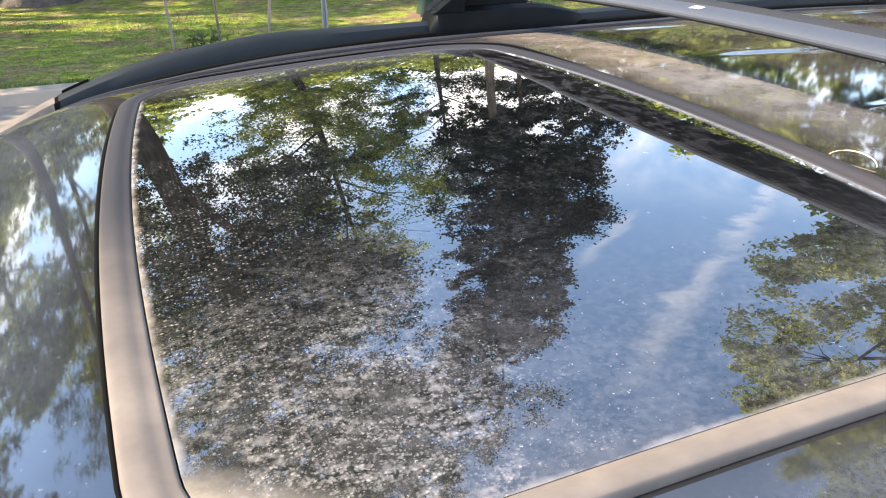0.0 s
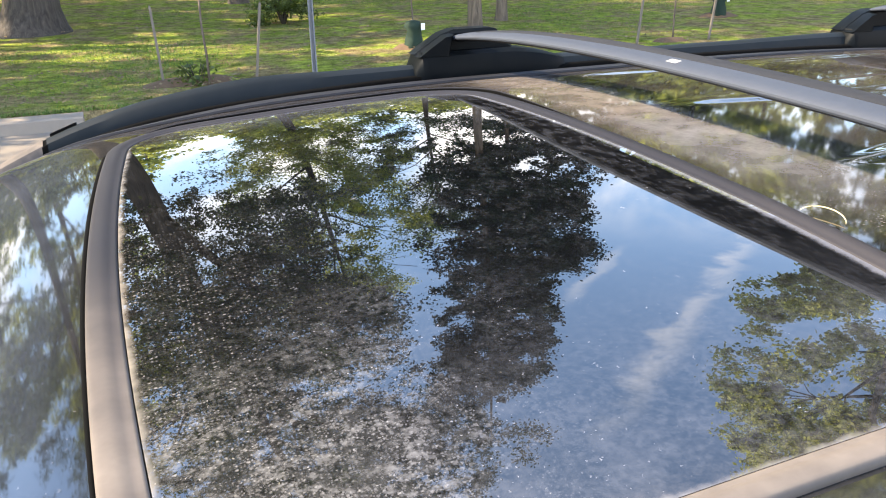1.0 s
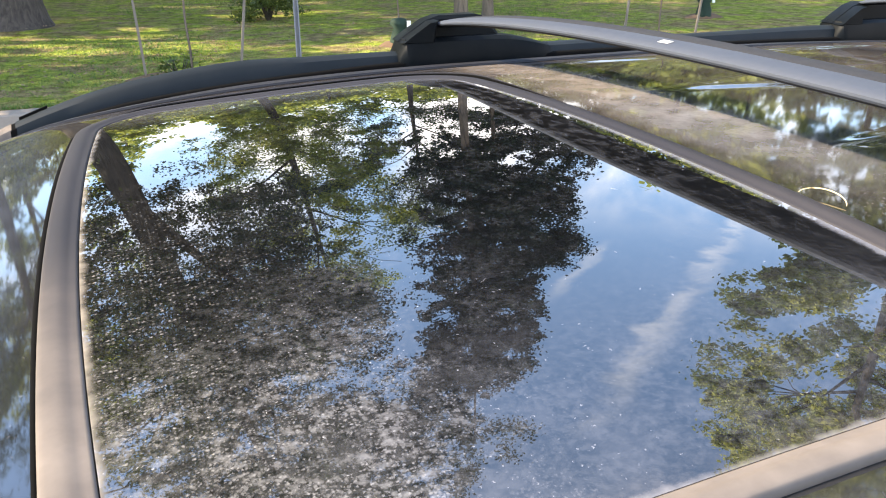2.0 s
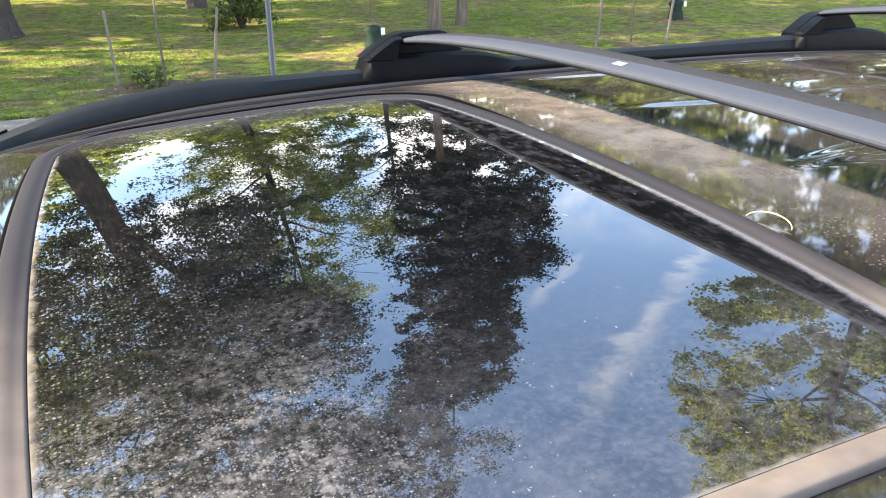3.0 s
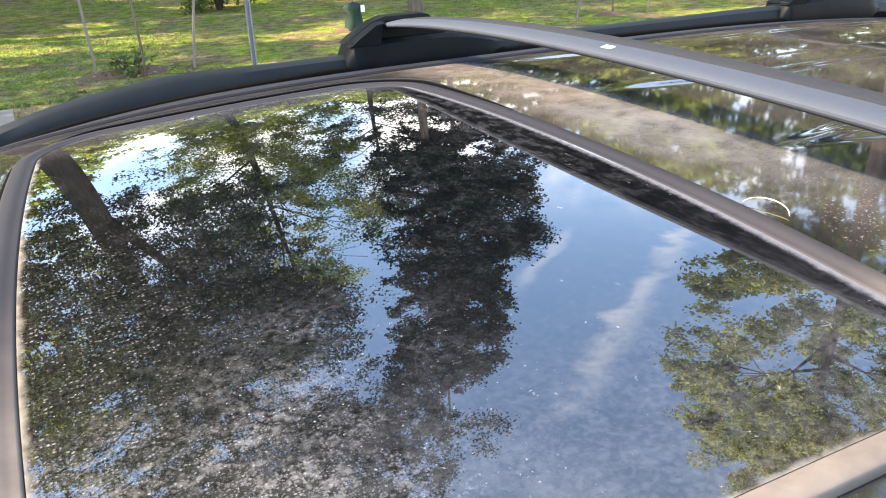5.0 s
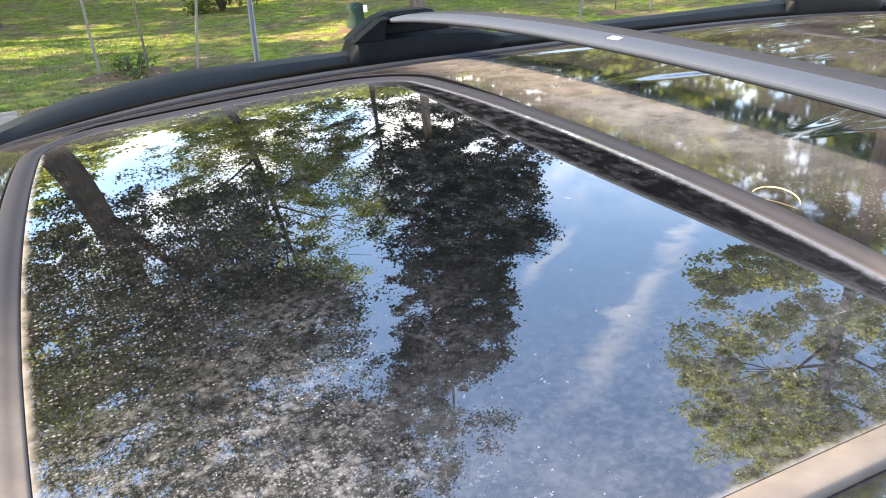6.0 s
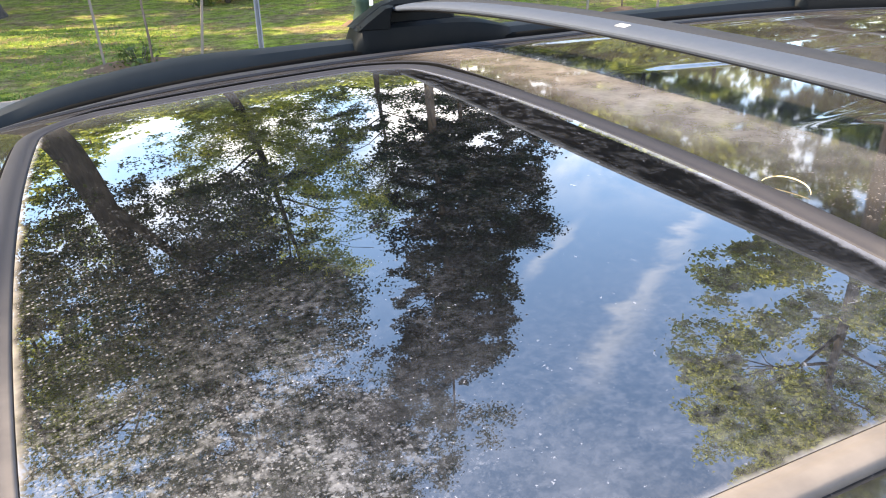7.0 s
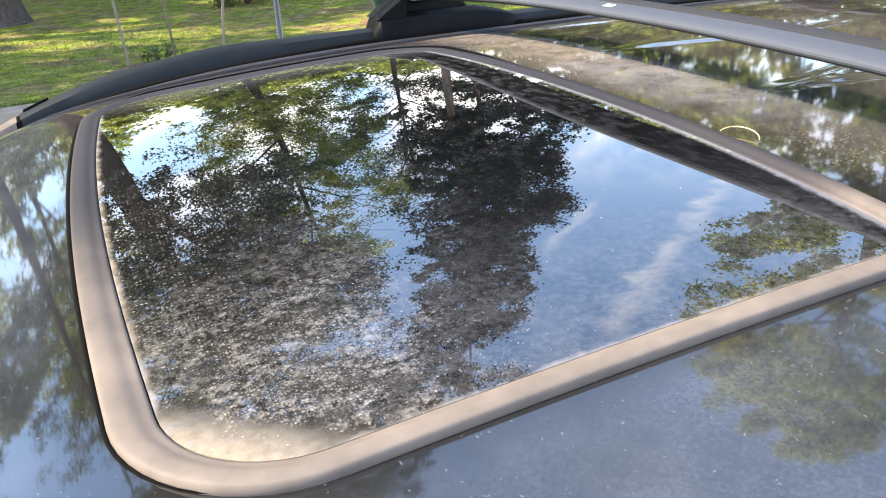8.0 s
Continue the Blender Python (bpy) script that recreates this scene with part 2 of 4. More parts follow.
def pollen(a):
    """Yellow pollen gathered in the near front corner of the glass."""
    return a.math("MAXIMUM", a.span(a.axis(0), 0.006, -0.012, 0.0, 0.55), a.math("MAXIMUM", a.span(a.math("ADD", a.axis(0), a.axis(1)), 0.10, 0.0, 0.0, 0.9), a.span(a.axis(1), 0.002, -0.016, 0.0, 0.35)))


def pale_patch(a):
    """A pale, soft-edged patch under the middle of the front bar."""
    y = a.math("ADD", a.axis(1), a.math("MULTIPLY", a.math("SUBTRACT", a.noise(7, 4, 0.6), 0.5), 0.30))
    x = a.math("ADD", a.axis(0), a.math("MULTIPLY", a.math("SUBTRACT", a.noise(11, 4, 0.6), 0.5), 0.10))
    return a.math("MULTIPLY", a.math("MULTIPLY", a.span(y, 0.68, 0.50), a.span(y, 0.08, 0.30)), a.math("MULTIPLY", a.span(x, 0.54, 0.60), a.span(x, 0.72, 0.65)))


def roof_dust(a):
    x = a.axis(0)
    fine = a.ramp(a.noise(380, 3, 0.7), (0.35, 0.0), (0.70, 1.0))
    big = a.ramp(a.noise(6, 5, 0.6), (0.35, 0.2), (0.70, 1.0))
    # dust thins where the bar's shadow falls, so that shade is partly colour
    tail = a.span(a.math("ADD", x, a.math("MULTIPLY", a.noise(14, 5, 0.65), 0.05)), 0.745, 0.685)
    strip = a.math("MULTIPLY", a.math("MULTIPLY", a.span(a.math("ADD", x, a.math("MULTIPLY", a.noise(30, 4), 0.05)), 0.555, 0.66, 0.38, 1.0), a.span(a.math("ADD", x, a.math("MULTIPLY", a.math("SUBTRACT", a.noise(20, 4), 0.5), 0.05)), 0.515, 0.575, 0.35, 1.0)), tail)
    strip = a.math("MULTIPLY", strip, a.span(a.math("ADD", a.axis(1), a.math("MULTIPLY", a.noise(9, 4), 0.5)), 0.34, 0.82, 0.30, 1.0))
    amount = a.math("ADD", 0.05, a.math("MULTIPLY", a.span(x, 0.62, 0.9), a.span(a.axis(1), -0.05, 0.06, 0.05, 0.24)))
    # extra pale cover on the near side and front, partly for reflected sky
    amount = a.math("ADD", amount, a.math("MAXIMUM", a.span(a.axis(1), -0.03, -0.07, 0.0, 0.14), a.span(x, -0.04, -0.07, 0.0, 0.13)))
    side = a.math("ABSOLUTE", a.math("SUBTRACT", a.axis(1), 0.44))
    amount = a.math("ADD", amount, a.math("MULTIPLY", a.span(side, 0.47, 0.55), 0.03))
    body = a.math("MULTIPLY", a.math("ADD", 0.45, a.math("MULTIPLY", fine, 0.55)), a.math("MULTIPLY", big, amount))
    smear = a.math("MULTIPLY", a.ramp(a.noise(22, 5, 0.65), (0.30, 0.28), (0.62, 0.66)), a.ramp(a.noise(170, 4, 0.65), (0.34, 0.82), (0.55, 1.0)))
    rear = a.math("MULTIPLY", a.span(x, 0.53, 0.56), a.span(x, 0.80, 0.70))
    crumbs = a.math("MULTIPLY", grains(a, 420, 0.40, 0.50), a.math("MULTIPLY", a.ramp(a.noise(12, 4, 0.6), (0.36, 0.0), (0.54, 0.75)), a.span(a.axis(1), 0.42, 0.16, 0.10, 1.0)))
    body = a.math("MAXIMUM", body, a.math("MAXIMUM", a.math("MULTIPLY", strip, smear), a.math("MULTIPLY", rear, crumbs)))
    body = a.math("MAXIMUM", body, a.math("MULTIPLY", a.math("MULTIPLY", pale_patch(a), 0.14), a.ramp(a.noise(200, 4, 0.65), (0.34, 0.7), (0.6, 1.0))))
    spot = a.math("MULTIPLY", grains(a, 120, 0.06, 0.18), 0.6)
    spot = a.math("MAXIMUM", spot, a.math("MULTIPLY", grains(a, 300, 0.14, 0.30), 0.35))
    return a.math("MAXIMUM", body, spot, True)


def roof_sky_haze(a):
    """The paler film on the front and near side, with reflected sky put into its blue-grey, and the pale patch of the
    roof.
    """
    return a.math("MAXIMUM", a.math("MULTIPLY", pale_patch(a), 0.35), a.math("MAXIMUM", a.span(a.axis(1), -0.03, -0.07), a.span(a.axis(0), -0.03, -0.07)))


def seal_dust(a):
    y = a.axis(1)
    n = a.ramp(a.noise(18, 5, 0.6), (0.3, 0.6), (0.7, 1.0))
    return a.math("MULTIPLY", n, a.math("MULTIPLY", a.span(y, 0.46, 0.06, 0.03, 0.63), a.math("MAXIMUM", a.span(a.axis(0), 0.53, 0.35, 0.08, 1.0), a.span(y, 0.14, 0.02, 0.0, 0.9))), True)


def bar_dust(a):
    return a.ramp(a.noise(140, 4, 0.65), (0.35, 0.004), (0.75, 0.03))


def rail_dust(a):
    return a.ramp(a.noise(25, 5, 0.65), (0.4, 0.0), (0.8, 0.012))


M_GLASS = dusty("sunroof_glass", (0.002, 0.0024, 0.003), 0.004, glass_dust, ior=2.0, tone=(0.372, 0.347, 0.316), stain=pollen, stain_tone=(0.41, 0.325, 0.225), grey=lambda a: a.span(a.axis(0), 0.02, 0.22, 0.15, 1.0))
M_ROOF = dusty("dark_paint", (0.006, 0.0068, 0.008), 0.04, roof_dust, ior=1.8, tone=(0.200, 0.170, 0.148), stain=roof_sky_haze, stain_tone=(0.215, 0.245, 0.31))
M_SEAL = dusty("rubber_seal", (0.018, 0.018, 0.022), 0.6, seal_dust, spec=0.18, tone=(0.235, 0.197, 0.166))
M_BAR = dusty("crossbar_aluminium", (0.034, 0.041, 0.056), 0.66, bar_dust, metal=0.0, spec=0.32, tone=(0.30, 0.29, 0.28))
M_STRIP = dusty("bar_rubber", (0.017, 0.018, 0.021), 0.8, bar_dust, spec=0.2, tone=(0.30, 0.29, 0.28))
M_RAIL = dusty("black_plastic", (0.0100, 0.0130, 0.0150), 0.5, rail_dust, spec=0.12)

M_FOOT = dusty("black_foot_plastic", (0.0028, 0.0040, 0.0050), 0.45, rail_dust, spec=0.06)
M_UNDER = dusty("bar_underside_shade", (0.0045, 0.0048, 0.006), 0.6, rail_dust, spec=0.15)
M_DITCH = dusty("dusty_moulding", (0.015, 0.0155, 0.019), 0.6, rail_dust, spec=0.18)


def pillar_dust(a):
    return a.ramp(a.noise(30, 5, 0.65), (0.3, 0.25), (0.7, 0.5))


M_PILLAR = dusty("pillar_paint", (0.02, 0.02, 0.022), 0.45, pillar_dust, spec=0.25, tone=(0.235, 0.19, 0.155))


def simple(name, color, rough=0.6, metal=0.0, var=0.25, scale=12, bump=0.0, bscale=80):
    a = Mat(name)
    lo, hi = tuple(c * (1 - var) for c in color), tuple(min(1, c * (1 + var)) for c in color)
    a.set(color=a.mix(a.math("ADD", a.math("MULTIPLY", a.noise(scale, 5), 0.7), a.math("MULTIPLY", a.noise(scale * 11, 3), 0.3)), lo, hi), rough=rough, metal=metal)
    if bump:
        a.bump(a.noise(bscale, 4), bump)
    return a.m


M_BLACK = simple("black_gap", (0.003, 0.003, 0.003), 1.0)
M_BLACK.node_tree.nodes["Principled BSDF"].inputs["Specular IOR Level"].default_value = 0.05
M_TYRE = simple("tyre_rubber", (0.02, 0.02, 0.02), 0.8, bump=0.3)
M_RIM = simple("alloy", (0.5, 0.5, 0.52), 0.3, 0.9, 0.1)
M_TINT = simple("tinted_window", (0.008, 0.009, 0.01), 0.02, 0, 0.1)
M_WHITE = simple("white_sticker", (0.8, 0.8, 0.78), 0.5, 0, 0.05)
M_STRAW = simple("dry_stem", (0.62, 0.5, 0.26), 0.6)
M_CONC = simple("concrete", (0.22, 0.182, 0.145), 0.85, 0, 0.18, 6, 0.25, 140)
M_STAKE = simple("weathered_wood", (0.15, 0.125, 0.10), 0.85, 0, 0.3, 20, 0.3)
M_POST = simple("galvanised_steel", (0.16, 0.165, 0.17), 0.85, 0.0, 0.15, 20)
M_BAG = simple("green_plastic", (0.004, 0.020, 0.011), 0.85, 0, 0.3, 10, 0.4, 18)
M_TAG = simple("white_tag", (0.75, 0.75, 0.75), 0.5, 0, 0.05)
M_MULCH = simple("mulch", (0.11, 0.065, 0.035), 0.95, 0, 0.5, 14, 0.8, 40)


def bark(name, color):
    a = Mat(name)
    v = a.stretched(9, 9, 1.3)
    n = a.noise(1.6, 7, 0.65, v, 0.6)
    a.set(color=a.mix(a.ramp(n, (0.35, 0.0), (0.68, 1.0)), tuple(0.4 * c for c in color), tuple(1.3 * c for c in color)), rough=0.9)
    a.bump(n, 0.9, 0.05)
    return a.m


M_BARK = bark("grey_bark", (0.068, 0.056, 0.047))
M_BARK_PALE = bark("pale_bark", (0.15, 0.115, 0.085))


def leaf(name, lo, hi, glow, thin=0.38, rough=0.5, spec=0.35):
    a = Mat(name)
    rnd = a.node("ShaderNodeNewGeometry").outputs["Random Per Island"]
    col = a.mix(rnd, lo, hi)
    a.set(color=col, rough=rough, spec=spec)
    tr = a.node("ShaderNodeBsdfTranslucent")
    a.link(a.mix(rnd, tuple(glow[k] * 0.7 for k in range(3)), glow), tr.inputs[0])
    mixer = a.node("ShaderNodeMixShader")
    mixer.inputs[0].default_value = thin
    a.link(a.bsdf.outputs[0], mixer.inputs[1])
    a.link(tr.outputs[0], mixer.inputs[2])
    a.link(mixer.outputs[0], a.t.nodes["Material Output"].inputs[0])
    return a.m


M_LEAF = leaf("oak_leaves", (0.022, 0.042, 0.010), (0.10, 0.125, 0.03), (0.17, 0.22, 0.035))
M_LEAF_OAK = leaf("dark_oak_leaves", (0.010, 0.024, 0.013), (0.062, 0.098, 0.042), (0.065, 0.110, 0.035), rough=0.36, spec=0.55)
M_LEAF_DARK = leaf("dark_leaves", (0.007, 0.017, 0.012), (0.028, 0.052, 0.030), (0.024, 0.050, 0.020), rough=0.38, spec=0.5)
M_LEAF_LIGHT = leaf("light_leaves", (0.075, 0.115, 0.024), (0.25, 0.29, 0.075), (0.55, 0.60, 0.12), 0.5)
# sun and shade of the crown are put into these bright and dark leaf colours
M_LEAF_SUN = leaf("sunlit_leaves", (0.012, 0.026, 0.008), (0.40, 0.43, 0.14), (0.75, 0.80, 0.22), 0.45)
M_LITTER = leaf("dry_leaves", (0.10, 0.06, 0.03), (0.34, 0.25, 0.14), (0.2, 0.14, 0.06))
M_GRASS = leaf("grass_blades", (0.036, 0.075, 0.014), (0.17, 0.26, 0.055), (0.20, 0.32, 0.055))


def lawn_material():
    a = Mat("lawn")
    big = a.ramp(a.noise(0.35, 5, 0.6), (0.35, 0.0), (0.65, 1.0))
    mid = a.ramp(a.noise(2.2, 5, 0.6), (0.42, 0.0), (0.62, 1.0))
    # the wide range of greens and the worn patches also carry dappled tree shade
    tuft_dapple = a.ramp(a.noise(5.5, 6, 0.72), (0.38, 0.0), (0.64, 1.0))
    fine = a.math("ADD", a.math("MULTIPLY", a.ramp(a.noise(38, 4, 0.7), (0.35, 0.0), (0.65, 1.0)), 0.45), a.math("MULTIPLY", tuft_dapple, 0.55))
    worn = a.ramp(a.noise(1.3, 7, 0.7), (0.45, 0.0), (0.57, 0.92))
    green = a.mix(fine, (0.026, 0.056, 0.012), (0.50, 0.60, 0.095))
    straw = a.mix(fine, (0.085, 0.062, 0.036), (0.48, 0.36, 0.20))
    a.set(color=a.mix(a.math("MAXIMUM", a.math("MULTIPLY", big, mid), worn), green, straw), rough=1.0, spec=0.0)
    a.bump(fine, 0.9, 0.06)
    return a.m


def asphalt_material():
    a = Mat("pale_asphalt")
    fine = a.noise(160, 3, 0.7)
    a.set(color=a.mix(a.math("ADD", a.math("MULTIPLY", fine, 0.6), a.math("MULTIPLY", a.noise(1.1, 5), 0.4)), (0.11, 0.092, 0.075), (0.24, 0.20, 0.16)), rough=0.9)
    a.bump(fine, 0.4, 0.004)
    return a.m


M_LAWN, M_ASPHALT = lawn_material(), asphalt_material()


# ---- mesh helpers ----
def part(name, bm, material, parent=None, label="", smooth=True, sharp=0):
    me = bpy.data.meshes.new(name)
    bm.to_mesh(me)
    bm.free()
    if sharp:
        me.shade_smooth()
        me.set_sharp_from_angle(angle=radians(sharp))
        smooth = False
    return mesh_part(name, me, material, parent, label, smooth)


def placed(ob):
    """Where an object stands in the world."""
    return ob.matrix_basis if ob.parent is None else placed(ob.parent) @ ob.matrix_parent_inverse @ ob.matrix_basis


def mesh_part(name, me, material, parent=None, label="", smooth=True):
    if smooth:
        me.shade_smooth()
    me.materials.append(material)
    ob = new(name, me)
    if parent is not None:
        ob.parent = parent
        ob.matrix_parent_inverse = placed(parent).inverted()
    if label:
        tagged(ob, label)
    return ob


def grid_mesh(bm, pts):
    """Quads over rows of points; returns the rows of verts."""
    rows = [[bm.verts.new(p) for p in r] for r in pts]
    for a, b in zip(rows, rows[1:]):
        for k in range(len(a) - 1):
            bm.faces.new((a[k], a[k + 1], b[k + 1], b[k]))
    return rows


def sweep(bm, rings, closed_path=False, caps=True):
    """Joins rings of points, each a closed section, into a tube."""
    vs = [[bm.verts.new(p) for p in r] for r in rings]
    n = len(vs[0])
    pairs = list(zip(vs, vs[1:])) + ([(vs[-1], vs[0])] if closed_path else [])
    for a, b in pairs:
        for k in range(n):
            bm.faces.new((a[k], a[(k + 1) % n], b[(k + 1) % n], b[k]))
    if caps and not closed_path:
        bm.faces.new(vs[0][::-1])
        bm.faces.new(vs[-1])
    bmesh.ops.recalc_face_normals(bm, faces=bm.faces[:])


def box(bm, x0, x1, y0, y1, z0, z1, bevel=0.0):
    r = bmesh.ops.create_cube(bm, size=1)
    bmesh.ops.scale(bm, vec=(x1 - x0, y1 - y0, z1 - z0), verts=r["verts"])
    bmesh.ops.translate(bm, vec=((x0 + x1) / 2, (y0 + y1) / 2, (z0 + z1) / 2), verts=r["verts"])
    if bevel:
        edges = list({e for v in r["verts"] for e in v.link_edges})
        bmesh.ops.bevel(bm, geom=edges, offset=bevel, segments=2, affect="EDGES")


def tube(bm, path, radii, sides=8, caps=True):
    rings = []
    for k, p in enumerate(path):
        p = Vector(p)
        d = (Vector(path[min(k + 1, len(path) - 1)]) - Vector(path[max(k - 1, 0)])).normalized()
        u = d.orthogonal().normalized() if abs(d.z) < 0.9 else Vector((1, 0, 0)).cross(d).normalized()
        w = d.cross(u)
        r = radii[k] if isinstance(radii, (list, tuple)) else radii
        rings.append([p + r * (math.cos(a) * u + math.sin(a) * w) for a in (2 * math.pi * i / sides for i in range(sides))])
    sweep(bm, rings, caps=caps)


# ---- the car ----
YC = 0.44                       # the car's middle line


def roof_z(x, y):
    d = y - YC
    z = 1.712 - 0.02 * d * d - 0.10 * d ** 4
    f = max(0.0, 0.6 - x)
    z -= 0.075 * f * f
    g = max(0.0, -0.02 - x)
    z -= 0.9 * g * g
    h = max(0.0, 0.3 - x)
    z -= 3.5 * h * h * max(0.0, abs(d) - 0.46) ** 2
    b = max(0.0, x - 1.0)
    z -= 0.035 * b * b + 0.02 * b ** 4
    return z


def rib_z(x, y):
    """The height of the broad stamped ribs behind the sunroof, each with a pointed front end."""
    lift = 0.0
    for yr in (-0.285, 0.030, 0.345, 0.660, 0.975):
        along = min(1.0, max(0.0, (x - 0.68) / 0.20)) ** 1.5 * min(1.0, max(0.0, (2.35 - x) / 0.2))
        half = 0.006 + 0.040 * along
        across = min(1.0, max(0.0, (half - abs(y - yr)) / 0.026 + 0.5))
        lift += 0.0032 * across * across * (3 - 2 * across) * min(1.0, 3 * along)
    return lift


GX0, GX1, GY0, GY1 = -0.012, 0.514, -0.019, 0.910
GR = (0.076, 0.042, 0.080, 0.088)      # corner radii: near front, near rear, far rear, far front


def bowed(x, y, grow=0.0):
    """How far the front and rear edges of the sunroof bow at this place."""
    front = 0.10 * (y - 0.36) ** 2 * max(0.0, 1 - (x - GX0 + grow) / 0.3)
    return front - 0.13 * (y - 0.5) ** 2 * min(1.0, max(0.0, (x - 0.22) / 0.26))


def outline(grow, n=14):
    """The sunroof's rounded outline, grown outwards, from the near front corner round."""
    pts = []
    x0, x1, y0, y1 = GX0 - grow, GX1 + 0.85 * grow, GY0 - 0.75 * grow, GY1 + 0.75 * grow
    a, b, c, d = (max(0.004, r + grow) for r in GR)
    for cx, cy, r, a0 in ((x0 + a, y0 + a, a, 180), (x1 - b, y0 + b, b, 270), (x1 - c, y1 - c, c, 0), (x0 + d, y1 - d, d, 90)):
        for k in range(n):
            q = radians(a0 + 90 * k / (n - 1))
            pts.append((cx + r * math.cos(q), cy + r * math.sin(q)))
    out = []
    for k, (x, y) in enumerate(pts):       # straight sides in steps
        out.append((x, y))
        nx, ny = pts[(k + 1) % len(pts)]
        far = math.hypot(nx - x, ny - y)
        if far > 0.1:
            for s in range(1, 24):
                out.append((x + (nx - x) * s / 24, y + (ny - y) * s / 24))
    return [(x + bowed(x, y, grow), y) for x, y in out]


car = new("car")
car.location = (0, YC, 0)
tagged(car, "dusty black sport utility car with sunroof and roof rack", "car")


def in_opening(p, grow):
    """Whether a point of the roof lies inside the sunroof's outline, grown by so much."""
    x = p.x - bowed(p.x, p.y, grow)
    x0, x1, y0, y1 = GX0 - grow, GX1 + 0.85 * grow, GY0 - 0.75 * grow, GY1 + 0.75 * grow
    if not (x0 < x < x1 and y0 < p.y < y1):
        return False
    left, low = x < (x0 + x1) / 2, p.y < (y0 + y1) / 2
    r = grow + GR[(0 if left else 1) if low else (3 if left else 2)]
    dx, dy = max(x0 + r - x, x - x1 + r, 0), max(y0 + r - p.y, p.y - y1 + r, 0)
    return dx * dx + dy * dy < r * r


def build_roof():
    bm = bmesh.new()
    rows = []
    for i in range(0, 231):
        s = i / 230
        row = []
        for j in range(0, 301):
            y = YC - 0.715 + 1.43 * j / 300
            d = y - YC
            xf = -0.36 + 0.36 * d * d
            x = xf + (2.55 - xf) * s ** 1.15
            row.append((x, y, roof_z(x, y) + rib_z(x, y)))
        rows.append(row)
    grid_mesh(bm, rows)
    inner = [f for f in bm.faces if in_opening(f.calc_center_median(), 0.011)]
    bmesh.ops.delete(bm, geom=inner, context="FACES")
    bmesh.ops.recalc_face_normals(bm, faces=bm.faces[:])
    ob = part("roof_panel", bm, M_ROOF, car, "glossy black painted roof under patchy tan dust")
    mod = ob.modifiers.new("thickness", "SOLIDIFY")
    mod.thickness, mod.offset = 0.004, -1


def build_glass():
    bm = bmesh.new()
    cx, cy = (GX0 + GX1) / 2, (GY0 + GY1) / 2
    edge = outline(-0.001)
    rings = []
    for k in range(1, 31):
        s = k / 30
        rings.append([(cx + (x - cx) * s, cy + (y - cy) * s) for x, y in edge])
    vs = [[bm.verts.new((x, y, roof_z(x, y) + 0.003)) for x, y in r] for r in rings]
    c = bm.verts.new((cx, cy, roof_z(cx, cy) + 0.003))
    n = len(edge)
    for k in range(n):
        bm.faces.new((c, vs[0][k], vs[0][(k + 1) % n]))
    for a, b in zip(vs, vs[1:]):
        for k in range(n):
            bm.faces.new((a[k], b[k], b[(k + 1) % n], a[(k + 1) % n]))
    rim = vs[-1]
    under = [bm.verts.new((v.co.x, v.co.y, v.co.z - 0.005)) for v in rim]
    for k in range(n):
        bm.faces.new((rim[k], under[k], under[(k + 1) % n], rim[(k + 1) % n]))
    bm.faces.new(under[::-1])
    bmesh.ops.recalc_face_normals(bm, faces=bm.faces[:])
    part("sunroof_glass", bm, M_GLASS, car, "tinted glass sunroof speckled with dust and dirt", sharp=40)


def build_seal():
    prof = [(-0.001, -0.004), (0.000, 0.0032), (0.0020, 0.0036), (0.0040, 0.0040), (0.0056, 0.0043), (0.0075, 0.0050), (0.0100, 0.0060), (0.014, 0.0068), (0.0205, 0.0063), (0.0228, 0.0059), (0.0238, 0.0052), (0.0246, 0.0030), (0.025, -0.003)]
    rings = [outline(g) for g, _ in prof]
    bm = bmesh.new()
    n = len(rings[0])
    sweep(bm, [[(rings[j][k][0], rings[j][k][1], roof_z(*rings[j][k]) + prof[j][1]) for j in range(len(prof))] for k in range(n)], closed_path=True)
    part("sunroof_seal", bm, M_SEAL, car, "grey rubber seal caked with tan dust")
    # the dark slot outside the seal
    prof = [(0.0245, 0.0010), (0.028, 0.0014), (0.0295, 0.0008), (0.027, -0.006)]
    rings = [outline(g) for g, _ in prof]
    # it narrows along the near side
    for j in range(1, len(prof)):
        for k, (x, y) in enumerate(rings[j]):
            if y < 0.60:
                s = min(1.0, max(0.0, (x + 0.042) / 0.05))
                u, v = rings[0][k]
                f = 1 - (0.30 + 0.66 * s) * min(1.0, (0.60 - y) / 0.4)
                rings[j][k] = (u + (x - u) * f, v + (y - v) * f)
    bm = bmesh.new()
    sweep(bm, [[(rings[j][k][0], rings[j][k][1], roof_z(*rings[j][k]) + prof[j][1]) for j in range(len(prof))] for k in range(n)], closed_path=True)
    part("sunroof_slot", bm, M_BLACK, car, "thin black slot round the seal")


